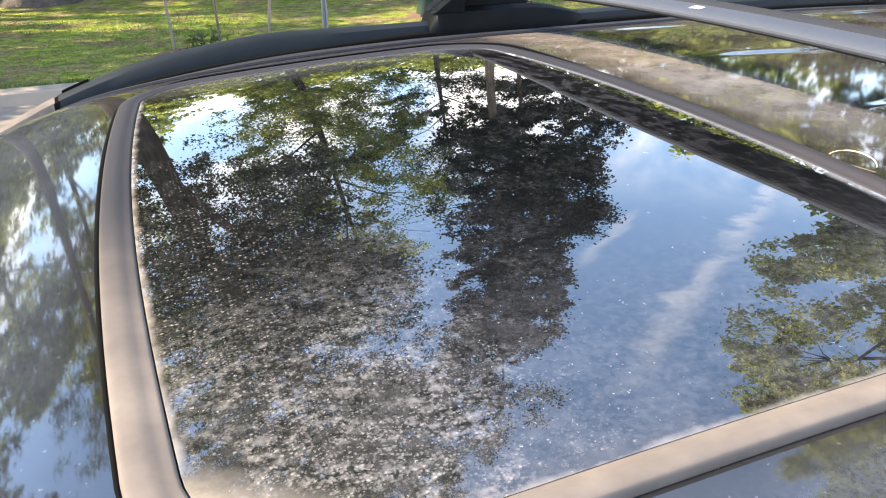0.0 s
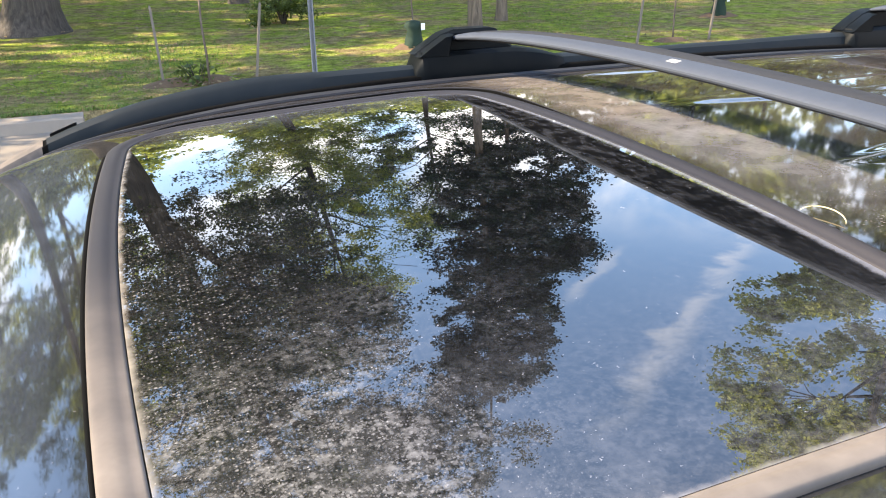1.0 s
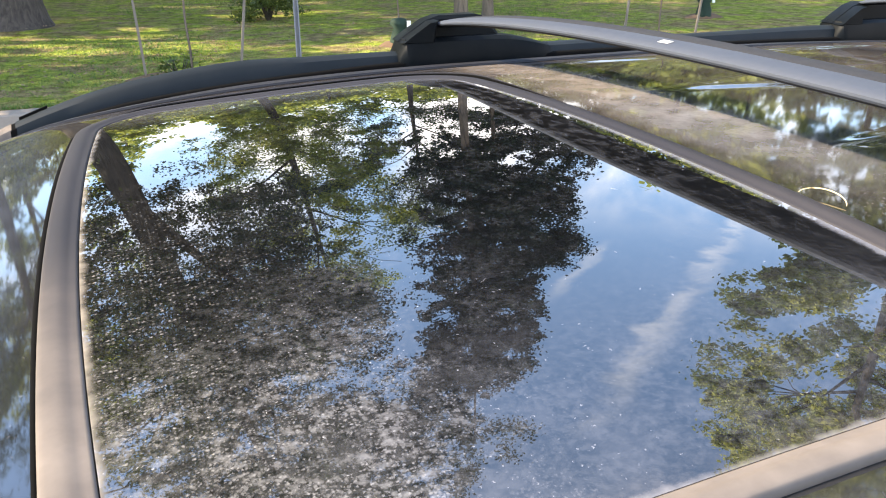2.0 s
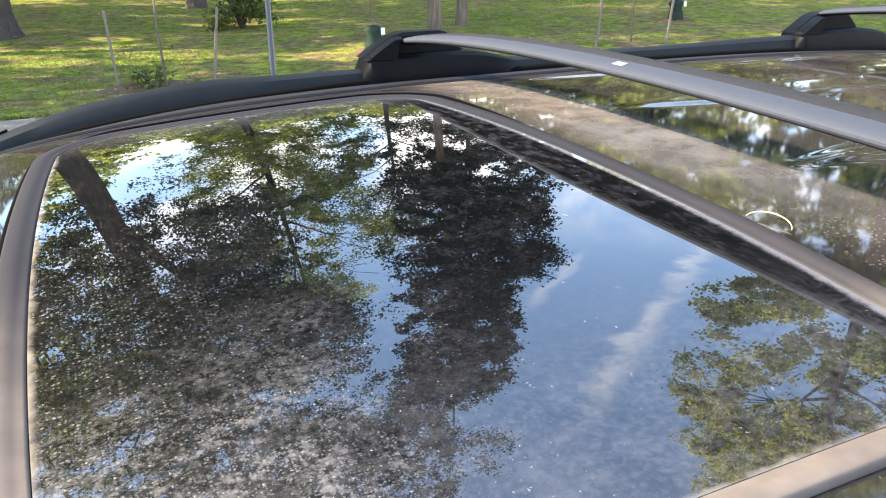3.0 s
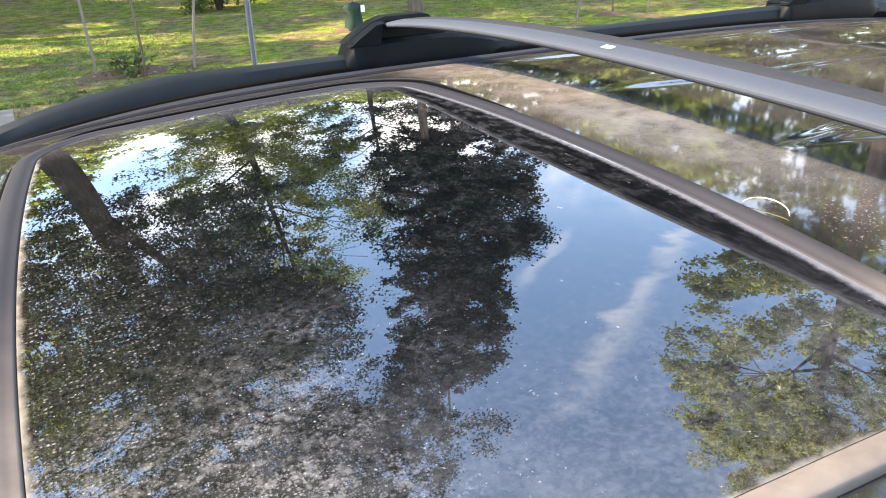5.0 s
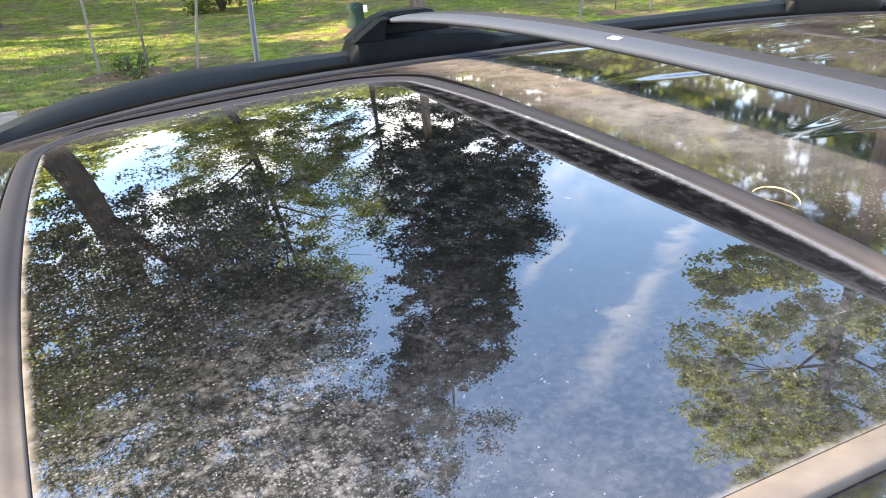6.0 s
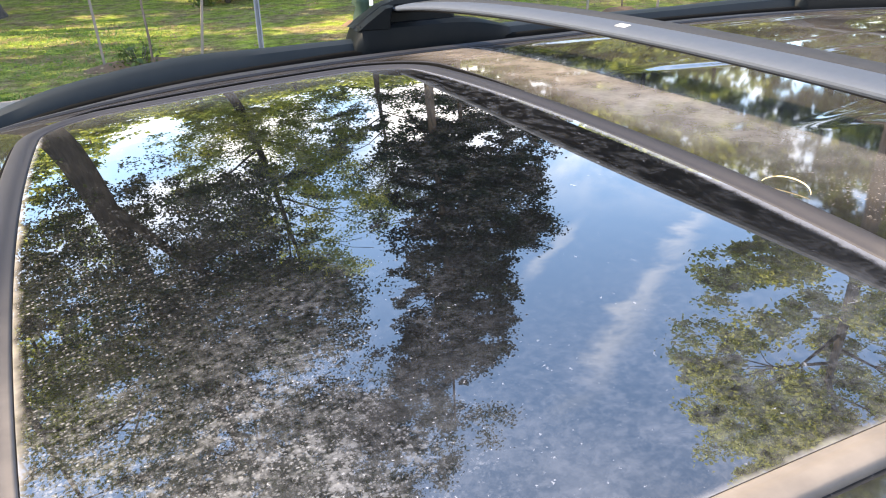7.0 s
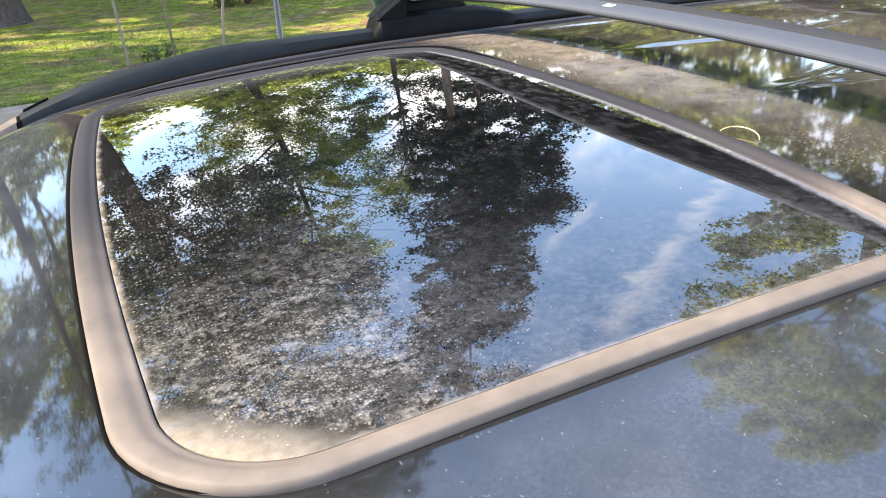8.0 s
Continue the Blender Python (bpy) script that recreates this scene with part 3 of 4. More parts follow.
def build_lip():
    """The raised edge of the roof along the far side of the sunroof, black on its inner face."""
    way = [p for p in outline(0.0) if p[1] > (0.60 if p[0] > 0.25 else 0.885)]
    way.sort(key=lambda p: math.atan2(p[1] - 0.45, -(p[0] - 0.25)))
    for kind, sec, mat, text in (("slot_wall", ((0.0300, -0.004), (0.0300, 0.0062), (0.0335, 0.0064), (0.0340, -0.004)), M_BLACK, "black wall of the slot beside the sunroof"),
                                 ("slot_lip", ((0.0338, -0.002), (0.0336, 0.0072), (0.0350, 0.0078), (0.0420, 0.0048), (0.0480, -0.002)), M_SEAL, "dusty grey lip along the sunroof slot")):
        rings = []
        for k, (x, y) in enumerate(way):
            u, v = way[max(k - 1, 0)], way[min(k + 1, len(way) - 1)]
            d = Vector((v[0] - u[0], v[1] - u[1])).normalized()
            n = Vector((-d.y, d.x))
            if n.dot(Vector((x - 0.25, y - 0.45))) < 0:
                n = -n
            fade = min(1.0, max(0.05, (y - 0.56) / 0.30)) if x > 0.25 else min(1.0, max(0.05, (y - 0.885) / 0.025))
            rings.append([(x + n.x * w, y + n.y * w, roof_z(x + n.x * w, y + n.y * w) + (z * fade if z > 0 else z)) for w, z in ((0.03 + (w - 0.03) * max(0.15, fade), z) for w, z in sec)])
        bm = bmesh.new()
        sweep(bm, rings)
        part(kind, bm, mat, car, text, sharp=40)


RAIL_X = [-0.423, -0.3, -0.187, -0.102, 0.002, 0.078, 0.22, 0.371, 0.513, 0.853, 1.184, 1.533, 1.892, 2.129, 2.27]
RAIL_BOT = [1.448, 1.529, 1.579, 1.611, 1.639, 1.653, 1.668, 1.678, 1.684, 1.685, 1.682, 1.674, 1.656, 1.633, 1.609]
RAIL_TOP = [1.458, 1.543, 1.598, 1.637, 1.671, 1.687, 1.705, 1.706, 1.706, 1.707, 1.705, 1.704, 1.687, 1.656, 1.619]


RAIL_Y = 0.711                  # half the way between the rails


def smooth_at(xs, vs, x):
    """A smooth curve through the given heights."""
    k = max(0, min(len(xs) - 2, int(np.searchsorted(xs, x)) - 1))
    m = [(vs[min(i + 1, len(vs) - 1)] - vs[max(i - 1, 0)]) / (xs[min(i + 1, len(xs) - 1)] - xs[max(i - 1, 0)]) for i in (k, k + 1)]
    h = xs[k + 1] - xs[k]
    t = (x - xs[k]) / h
    return ((2 * t**3 - 3 * t**2 + 1) * vs[k] + (t**3 - 2 * t**2 + t) * h * m[0] + (3 * t**2 - 2 * t**3) * vs[k + 1] + (t**3 - t**2) * h * m[1])


def rail_ring(x, side, grow=0.0):
    b, t = smooth_at(RAIL_X, RAIL_BOT, x), smooth_at(RAIL_X, RAIL_TOP, x)
    y0, h = RAIL_Y, t - b
    sec = [(0.0, b - 0.03), (0.0, b + 0.2 * h), (0.006, b + 0.75 * h), (0.014, t - 0.002), (0.022, t), (0.036, t - 0.003), (0.046, b + 0.6 * h), (0.05, b - 0.03)]
    return [(x, YC + side * (y0 + w), z) for w, z in sec]


def build_rails():
    for side in (1, -1):
        bm = bmesh.new()
        sweep(bm, [rail_ring(-0.108 + 2.5 * k / 70, side) for k in range(71)])
        part("roof_rail", bm, M_RAIL, car, "matt black roof rail", sharp=35)
        bm = bmesh.new()
        sweep(bm, [rail_ring(-0.45 + 0.336 * k / 16, side) for k in range(17)])
        part("pillar_trim", bm, M_PILLAR, car, "dusty grey windscreen pillar trim", sharp=35)
        bm = bmesh.new()
        sweep(bm, [[(x, y - side * 0.0008, z - 0.0012) for x, y, z in rail_ring(x0, side)] for x0 in (-0.1155, -0.111, -0.1065)])
        part("joint", bm, M_BLACK, car, "black joint between rail and pillar trim", sharp=35)
        bm = bmesh.new()
        sweep(bm, [[(x0, YC + side * (RAIL_Y + w), smooth_at(RAIL_X, RAIL_TOP, x0) + z) for w, z in ((0.020, -0.003), (0.022, 0.0035), (0.027, 0.0035), (0.030, -0.003))]
                   for x0 in (-0.102, -0.090, -0.075, -0.060)])
        part("clip", bm, M_BLACK, car, "thin black clip on the rail's tip", sharp=35)
        # the drip channel between rail and roof
        bm = bmesh.new()
        rings = []
        for k in range(60):
            x = -0.30 + 2.6 * k / 59
            b = smooth_at(RAIL_X, RAIL_BOT, x)
            rings.append([(x, YC + side * w, b + z) for w, z in ((RAIL_Y - 0.015, -0.02), (RAIL_Y - 0.013, 0.004), (RAIL_Y - 0.007, 0.007), (RAIL_Y - 0.002, 0.003), (RAIL_Y - 0.001, -0.02))])
        sweep(bm, rings)
        part("drip_channel", bm, M_BLACK, car, "black gap between rail and roof")
        bm = bmesh.new()
        rings = []
        for k in range(70):
            x = -0.24 + 2.5 * k / 69
            rings.append([(x, YC + side * w, roof_z(x, YC + side * w) + z) for w, z in ((0.615, 0.0006), (0.617, 0.004), (0.630, 0.0055), (0.665, 0.0055), (0.690, 0.004), (0.692, -0.006))])
        sweep(bm, rings)
        part("ditch_moulding", bm, M_DITCH, car, "dusty grey moulding along the edge of the roof", sharp=35)


def bar_z(y):
    d = abs(y - YC) / 0.735
    return 1.789 - 0.032 * d * d - 0.010 * d ** 4


def taper(y):
    """The bar grows slimmer towards its ends."""
    return 1 - 0.28 * (abs(y - YC) / 0.735) ** 4


def build_bar(xc):
    bar = new("crossbar")
    bar.parent = car
    bar.matrix_parent_inverse = Matrix.Translation(-car.location)
    bar.location = (xc, YC, 0)
    tagged(bar, "curved grey aluminium roof crossbar")
    shell = [(-0.0299, -0.0022), (-0.0319, 0.0003), (-0.032, 0.0027), (-0.0295, 0.0053), (-0.022, 0.0078), (-0.0141, 0.0092), (-0.0058, 0.01), (-0.0053, 0.0075), (-0.0032, 0.0075), (-0.0026, 0.0103),
             (0.006, 0.0114), (0.016, 0.0119), (0.023, 0.0103), (0.0275, 0.0053), (0.028, 0.0016)]
    # the underside is coloured darker than the shell, for the shade below the bar
    under = [(-0.0295, -0.0020), (-0.0295, -0.0026), (-0.0286, -0.0036), (-0.0246, -0.0052), (-0.014, -0.0074), (0.008, -0.0080), (0.022, -0.0062), (0.0276, 0.0010), (0.0276, 0.0020)]
    for kind, sec, mat, text in (("bar", shell, M_BAR, ""), ("underside", under, M_UNDER, "black underside of the bar")):
        bm = bmesh.new()
        rings = []
        for k in range(81):
            y = YC - 0.735 + 1.47 * k / 80
            e = min(1.0, (0.735 - abs(y - YC)) / 0.012 + 0.75) * taper(y)
            rings.append([(xc + a * e, y, bar_z(y) + b * e) for a, b in sec])
        sweep(bm, rings)
        part(kind, bm, mat, bar, text, sharp=28)
    bm = bmesh.new()
    sweep(bm, [[(xc + a * taper(y), y, bar_z(y) + b * taper(y)) for a, b in ((-0.004, 0.0089), (-0.004, 0.01), (-0.0026, 0.0107), (0.006, 0.0118), (0.0165, 0.0122), (0.0225, 0.0109), (0.0232, 0.009))]
               for y in (YC - 0.66 + 1.32 * k / 66 for k in range(67))])
    part("rubber_strip", bm, M_STRIP, bar, "dark rubber strip along the top of the bar", sharp=28)
    xf = xc + 0.013                 # the feet sit a little behind the bar's middle
    for side in (1, -1):
        zb = smooth_at(RAIL_X, RAIL_BOT, xf)
        # lower clamp block, lengthwise over the rail
        bm = bmesh.new()
        rings = []
        for k in range(25):
            s = k / 24
            x = xf - 0.112 + 0.302 * s
            top = 0.043 * min(1, (s / 0.05 + 0.35)) * (1 - 0.55 * max(0, (s - 0.55) / 0.45) ** 2)
            grow = 0.010 * min(1, s / 0.06 + 0.4, (1 - s) / 0.1 + 0.3)
            y0, y1 = RAIL_Y - grow - 0.004, RAIL_Y + 0.047 + grow
            rings.append([(x, YC + side * w, zb + z) for w, z in ((y0, -0.012), (y0 - 0.002, 0.3 * top), (y0 + 0.005, 0.85 * top), (y0 + 0.014, top),
                                                                   (y1 - 0.014, top), (y1, 0.8 * top), (y1, -0.012))])
        sweep(bm, rings)
        part("clamp", bm, M_FOOT, bar, "black plastic clamp over the rail", sharp=32)
        # the tower: an arch over the bar's end
        bm = bmesh.new()
        side_pts = [(-0.106, 0.038), (-0.091, 0.049), (-0.052, 0.072), (-0.028, 0.079), (0.043, 0.079), (0.057, 0.076), (0.085, 0.050), (0.095, 0.036)]
        rings = []
        for w, sh in ((0.014, 0.006), (0.020, 0.0), (0.050, 0.0), (0.057, 0.006)):
            rings.append([(xf + a * (1 - sh * 4), YC + side * (RAIL_Y + w), zb + b - (sh if b > 0.045 else 0)) for a, b in side_pts])
        sweep(bm, rings)
        part("tower", bm, M_FOOT, bar, "black plastic foot cover", sharp=32)
        # cheek at the front of the foot, reaching inwards beside the bar
        bm = bmesh.new()
        cheek = [(-0.106, 0.036), (-0.091, 0.047), (-0.053, 0.071), (-0.038, 0.073), (-0.043, 0.057), (-0.047, 0.034)]
        rings = []
        for w, sh in ((-0.011, 0.9), (-0.006, 1.0), (0.017, 1.0)):
            rings.append([(xf - 0.076 + (a + 0.076) * sh, YC + side * (RAIL_Y + w), zb + 0.057 + (b - 0.057) * sh) for a, b in cheek])
        sweep(bm, rings)
        part("cheek", bm, M_FOOT, bar, sharp=32)
    return bar


build_roof()
build_glass()
build_seal()
build_lip()
build_rails()
front_bar = build_bar(0.611)
build_bar(1.622)


def build_sticker():
    bm = bmesh.new()
    rings = [[(0.5870, 0.498), (0.5955, 0.498), (0.5955, 0.516), (0.5870, 0.516)]]
    vs = [bm.verts.new((x, y, bar_z(y) + 0.0080 + (x - 0.587) * 0.22)) for x, y in rings[0]]
    bm.faces.new(vs)
    bmesh.ops.solidify(bm, geom=bm.faces[:], thickness=0.0006)
    part("sticker", bm, M_WHITE, front_bar, "small white sticker", smooth=False)


build_sticker()


def build_shell():
    """The body under the roof: pillars, windows, sides, bonnet and wheels."""
    for side in (1, -1):
        def sy(w):
            return YC + side * w
        bm = bmesh.new()
        rings = []
        for x, zt, zs in ((-2.30, 0.80, 0.35), (-2.2, 0.92, 0.25), (-1.2, 1.02, 0.25), (0.0, 1.05, 0.25), (1.5, 1.06, 0.25), (2.5, 1.05, 0.28), (2.62, 0.95, 0.4)):
            ins = 0.10 if x in (-2.30, 2.62) else 0.0
            rings.append([(x, sy(0.60), zs), (x, sy(0.92 - ins), zs + 0.05), (x, sy(0.96 - ins), 0.65), (x, sy(0.93 - ins), zt - 0.03), (x, sy(0.88 - ins), zt), (x, sy(0.60), zt)])
        sweep(bm, rings)
        part("side_panel", bm, M_ROOF, car, "black painted body side")
        # windows, leaning in
        for x0, x1, t0, t1 in ((-0.95, 0.42, -0.22, 0.40), (0.50, 1.42, 0.48, 1.36), (1.50, 2.30, 1.44, 2.10)):
            bm = bmesh.new()
            quad = [(x0, 0.90, 1.04), (x1, 0.90, 1.04), (t1, 0.775, 1.575 if t1 < 2 else 1.54), (t0, 0.775, 1.50 if t0 < 0 else 1.575)]
            rings = [[(x, sy(w), z) for x, w, z in quad], [(x, sy(w - 0.006), z) for x, w, z in quad]]
            sweep(bm, rings)
            part("side_window", bm, M_TINT, car, "dark tinted side window", smooth=False)
        # roof side panel from the rail down to the windows
        bm = bmesh.new()
        rings = []
        for k in range(40):
            x = -0.44 + 2.9 * k / 39
            b = smooth_at(RAIL_X, RAIL_BOT, min(2.4, x))
            rings.append([(x, sy(0.72), b - 0.012), (x, sy(0.765), b - 0.02), (x, sy(0.80), b - 0.10), (x, sy(0.77), b - 0.10), (x, sy(0.71), b - 0.05)])
        sweep(bm, rings)
        part("cant_rail", bm, M_ROOF, car)
        for x0, x1, w, t0, t1, zt in ((-1.10, -0.96, 0.88, -0.44, -0.34, 1.45), (0.42, 0.50, 0.885, 0.40, 0.48, 1.59), (1.42, 1.50, 0.885, 1.36, 1.44, 1.58), (2.30, 2.48, 0.87, 2.10, 2.35, 1.52)):
            bm = bmesh.new()
            sweep(bm, [[(x0, sy(w - 0.05), 1.02), (x1, sy(w - 0.05), 1.02), (x1, sy(w + 0.02), 1.02), (x0, sy(w + 0.02), 1.02)],
                       [(t0, sy(0.73), zt), (t1, sy(0.73), zt), (t1, sy(0.79), zt), (t0, sy(0.79), zt)]])
            part("pillar", bm, M_ROOF, car, smooth=False)
        bm = bmesh.new()
        quad = [(2.38, 0.890, 1.03), (2.63, 0.905, 1.03), (2.48, 0.755, 1.505), (2.22, 0.775, 1.545)]
        sweep(bm, [[(x, sy(w), z) for x, w, z in quad], [(x, sy(w - 0.02), z) for x, w, z in quad]])
        part("quarter_panel", bm, M_ROOF, car, "black rear quarter panel", smooth=False)
        for xw in (-1.45, 1.42):
            bm = bmesh.new()
            rings = []
            for w, r in ((0.72, 0.30), (0.73, 0.36), (0.76, 0.375), (0.90, 0.375), (0.93, 0.36), (0.94, 0.25), (0.90, 0.24), (0.76, 0.24)):
                rings.append([(xw + r * math.cos(a), sy(w), 0.375 + r * math.sin(a)) for a in (2 * math.pi * i / 40 for i in range(40))])
            sweep(bm, rings)
            wheel = part("wheel", bm, M_TYRE, car, "black tyre on an alloy rim")
            bm = bmesh.new()
            for k in range(5):
                a = 2 * math.pi * k / 5
                c, s = math.cos(a), math.sin(a)
                sweep(bm, [[(xw + r * c - q * s, sy(w), 0.375 + r * s + q * c) for r, q in ((0.0, -0.03), (0.25, -0.04), (0.25, 0.04), (0.0, 0.03))] for w in (0.89, 0.92)])
            part("rim", bm, M_RIM, wheel, "five-spoke alloy rim", smooth=False)
    bm = bmesh.new()
    rows = []
    for x, z in ((-1.12, 1.04), (-1.5, 1.0), (-1.9, 0.93), (-2.2, 0.84), (-2.33, 0.66), (-2.34, 0.35)):
        rows.append([(x + 0.10 * (w / 0.9) ** 2, YC + w, z + 0.02 - 0.05 * (w / 0.9) ** 2) for w in (-0.9, -0.6, -0.3, 0, 0.3, 0.6, 0.9)])
    grid_mesh(bm, rows)
    ob = part("bonnet", bm, M_ROOF, car, "black bonnet and nose")
    ob.modifiers.new("thickness", "SOLIDIFY").thickness = 0.02
    bm = bmesh.new()
    rows = []
    for k in range(9):
        s = k / 8
        row = []
        for j in range(-8, 9):
            d = 0.715 * j / 8
            xt, zt = -0.36 + 0.36 * d * d, 0
            zt = roof_z(xt, YC + d)
            xb, zb = -1.20 + 0.35 * d * d, 1.03
            row.append((xb + (xt - xb) * s, YC + d * (1.2 - 0.2 * s), zb + (zt - zb) * s + 0.05 * s * (1 - s)))
        rows.append(row)
    grid_mesh(bm, rows)
    ob = part("windscreen", bm, M_TINT, car, "dark windscreen glass")
    ob.modifiers.new("thickness", "SOLIDIFY").thickness = 0.006
    for kind, levels, mat, text in (("rear_window", ((2.535, 1.515), (2.60, 1.30), (2.66, 1.06)), M_TINT, "dark tinted rear window"),
                                    ("tailgate", ((2.665, 1.055), (2.70, 0.7), (2.66, 0.3)), M_ROOF, "black tailgate")):
        bm = bmesh.new()
        grid_mesh(bm, [[(x - 0.09 * w ** 2, YC + w * (0.74 + 0.16 * min(1.0, (1.53 - z) / 0.48)), z - 0.03 * w ** 2) for w in (-1, -0.7, -0.35, 0, 0.35, 0.7, 1)] for x, z in levels])
        ob = part(kind, bm, mat, car, text)
        ob.modifiers.new("thickness", "SOLIDIFY").thickness = 0.02
    bm = bmesh.new()
    box(bm, -1.15, 2.55, YC - 0.75, YC + 0.75, 0.30, 0.42, 0.02)
    part("underbody", bm, M_BLACK, car)
    bm = bmesh.new()
    box(bm, -0.02, 0.56, 0.0, 0.88, 1.60, 1.62, 0.005)
    part("sunshade", bm, M_BLACK, car, "black shade under the sunroof")


build_shell()


def build_stem():
    bm = bmesh.new()
    pts = []
    for k in range(17):
        a = radians(100 - 165 * k / 16)
        x, y = 0.538 + 0.0135 * math.cos(a), 0.219 + 0.022 * math.sin(a)
        pts.append((x, y, roof_z(x, y) + 0.002 + 0.004 * math.sin(math.pi * k / 16)))
    tube(bm, pts, [0.0003 + 0.00018 * math.sin(math.pi * (k + 1) / 18) for k in range(17)], 6)
    tagged(part("dry_stem", bm, M_STRAW, None), "curled dry plant stem lying on the roof", "plant stem")


build_stem()


# ---- ground ----
def build_ground():
    bm = bmesh.new()
    xs = [-900, -120, -40, -20, -12, -8] + [-6 + 0.5 * k for k in range(50)] + [20, 26, 40, 120, 900]
    ys = [9.45, 9.52, 9.7] + [10 + 0.5 * k for k in range(36)] + [30, 40, 70, 150, 900]
    rows = []
    for x in xs:
        row = []
        for y in ys:
            z = 0.0 if y < 9.5 else 0.09 if y < 9.6 else 0.12
            if y > 9.7 and y < 60:
                z += 0.05 * noise.noise(Vector((x * 0.3, y * 0.3, 0.5)))
            row.append((x, y, z))
        rows.append(row)
    grid_mesh(bm, rows)
    bmesh.ops.recalc_face_normals(bm, faces=bm.faces[:])
    tagged(part("ground", bm, M_LAWN, None), "green lawn with dry straw patches under trees", "lawn", kind="structure")
    bm = bmesh.new()
    grid_mesh(bm, [[(x, y, 0.0) for y in (-900, -60, -10, 0, 6, 9.45)] for x in (-900, -60, -8, 0, 8, 60, 900)])
    bmesh.ops.recalc_face_normals(bm, faces=bm.faces[:])
    tagged(part("pavement", bm, M_ASPHALT, None), "pale worn asphalt of the parking area", "pavement", kind="structure")


def build_stop():
    bm = bmesh.new()
    prof = [(9.06, 0.0), (9.08, 0.115), (9.10, 0.13), (9.34, 0.13), (9.36, 0.115), (9.38, 0.0)]
    sweep(bm, [[(x, y, z) for y, z in prof] for x in (-2.3, -2.29, -0.38, -0.37)])
    tagged(part("wheel_stop", bm, M_CONC, None, smooth=False), "pale concrete wheel stop at the edge of the lawn", "wheel stop")


build_ground()
build_stop()


def build_grass():
    rng = np.random.default_rng(5)
    n = 90000
    y = 9.55 + 14 * rng.random(n) ** 1.7
    x = -6 + rng.random(n) * (14 + 0.6 * (y - 9.5))
    h = 0.035 * rng.random(n)
    a = rng.random(n) * 2 * np.pi
    wd = 0.006 + 0.008 * rng.random(n)
    lx, ly = rng.normal(0, 0.03, n), rng.normal(0, 0.03, n)
    z0 = np.full(n, 0.09)
    v = np.empty((n, 3, 3))
    v[:, 0] = np.stack([x - wd * np.cos(a), y - wd * np.sin(a), z0], 1)
    v[:, 1] = np.stack([x + wd * np.cos(a), y + wd * np.sin(a), z0], 1)
    v[:, 2] = np.stack([x + lx, y + ly, z0 + 0.02 + h], 1)
    me = bpy.data.meshes.new("grass")
    me.from_pydata(v.reshape(-1, 3).tolist(), [], np.arange(3 * n).reshape(-1, 3).tolist())
    tagged(mesh_part("grass", me, M_GRASS, None, smooth=False), "short green grass blades on the lawn", "grass", kind="stuff")


build_grass()


def build_litter():
    """Fallen leaves scattered on the lawn."""
    rng = np.random.default_rng(9)
    n = 3500
    y = 9.6 + 13 * rng.random(n) ** 1.5
    x = -5 + rng.random(n) * (13 + 0.6 * (y - 9.5))
    a = rng.random(n) * 2 * np.pi
    s = 0.018 + 0.022 * rng.random(n)
    z = 0.17 + 0.02 * rng.random(n)
    c, q = np.cos(a) * s, np.sin(a) * s
    v = np.stack([np.stack([x - c, y - q, z], 1), np.stack([x + 0.6 * q, y - 0.6 * c, z + 0.3 * s], 1),
                  np.stack([x + c, y + q, z + 0.5 * s], 1), np.stack([x - 0.6 * q, y + 0.6 * c, z + 0.2 * s], 1)], 1)
    me = bpy.data.meshes.new("fallen_leaves")
    me.from_pydata(v.reshape(-1, 3).tolist(), [], np.arange(4 * n).reshape(-1, 4).tolist())
    tagged(mesh_part("fallen_leaves", me, M_LITTER, None, smooth=False), "dry brown leaves scattered over the lawn", "leaves", kind="stuff")


build_litter()


# ---- trees ----
def leaf_mesh(name, centres, radii, count, size, seed):
    """Many small leaves in loose flat sprays round the centres."""
    rng = np.random.default_rng(seed)
    centres, radii = np.array(centres), np.array(radii)
    twigs = 7
    tip = np.repeat(centres, twigs, 0) + rng.normal(0, 0.62, (len(centres) * twigs, 3)) * np.repeat(radii, twigs)[:, None] * np.array([1.0, 1.0, 0.6])
    pick = rng.integers(0, len(tip), count)
    p = tip[pick] + rng.normal(0, 0.24, (count, 3)) * np.repeat(radii, twigs)[pick][:, None] * np.array([1.0, 1.0, 0.5])
    s = size * (0.6 + 0.8 * rng.random(count))
    u = rng.normal(0, 1, (count, 3)) * np.array([1.0, 1.0, 0.6])
    u /= np.linalg.norm(u, axis=1)[:, None]
    w = np.cross(u, rng.normal(0, 1, (count, 3)) + np.array([0, 0, 0.8]))
    w /= np.linalg.norm(w, axis=1)[:, None]
    v = np.empty((count, 4, 3))
    v[:, 0] = p - u * s[:, None]
    v[:, 1] = p + w * (0.55 * s)[:, None]
    v[:, 2] = p + u * s[:, None]
    v[:, 3] = p - w * (0.55 * s)[:, None]
    me = bpy.data.meshes.new(name)
    me.from_pydata(v.reshape(-1, 3).tolist(), [], np.arange(4 * count).reshape(-1, 4).tolist())
    return me


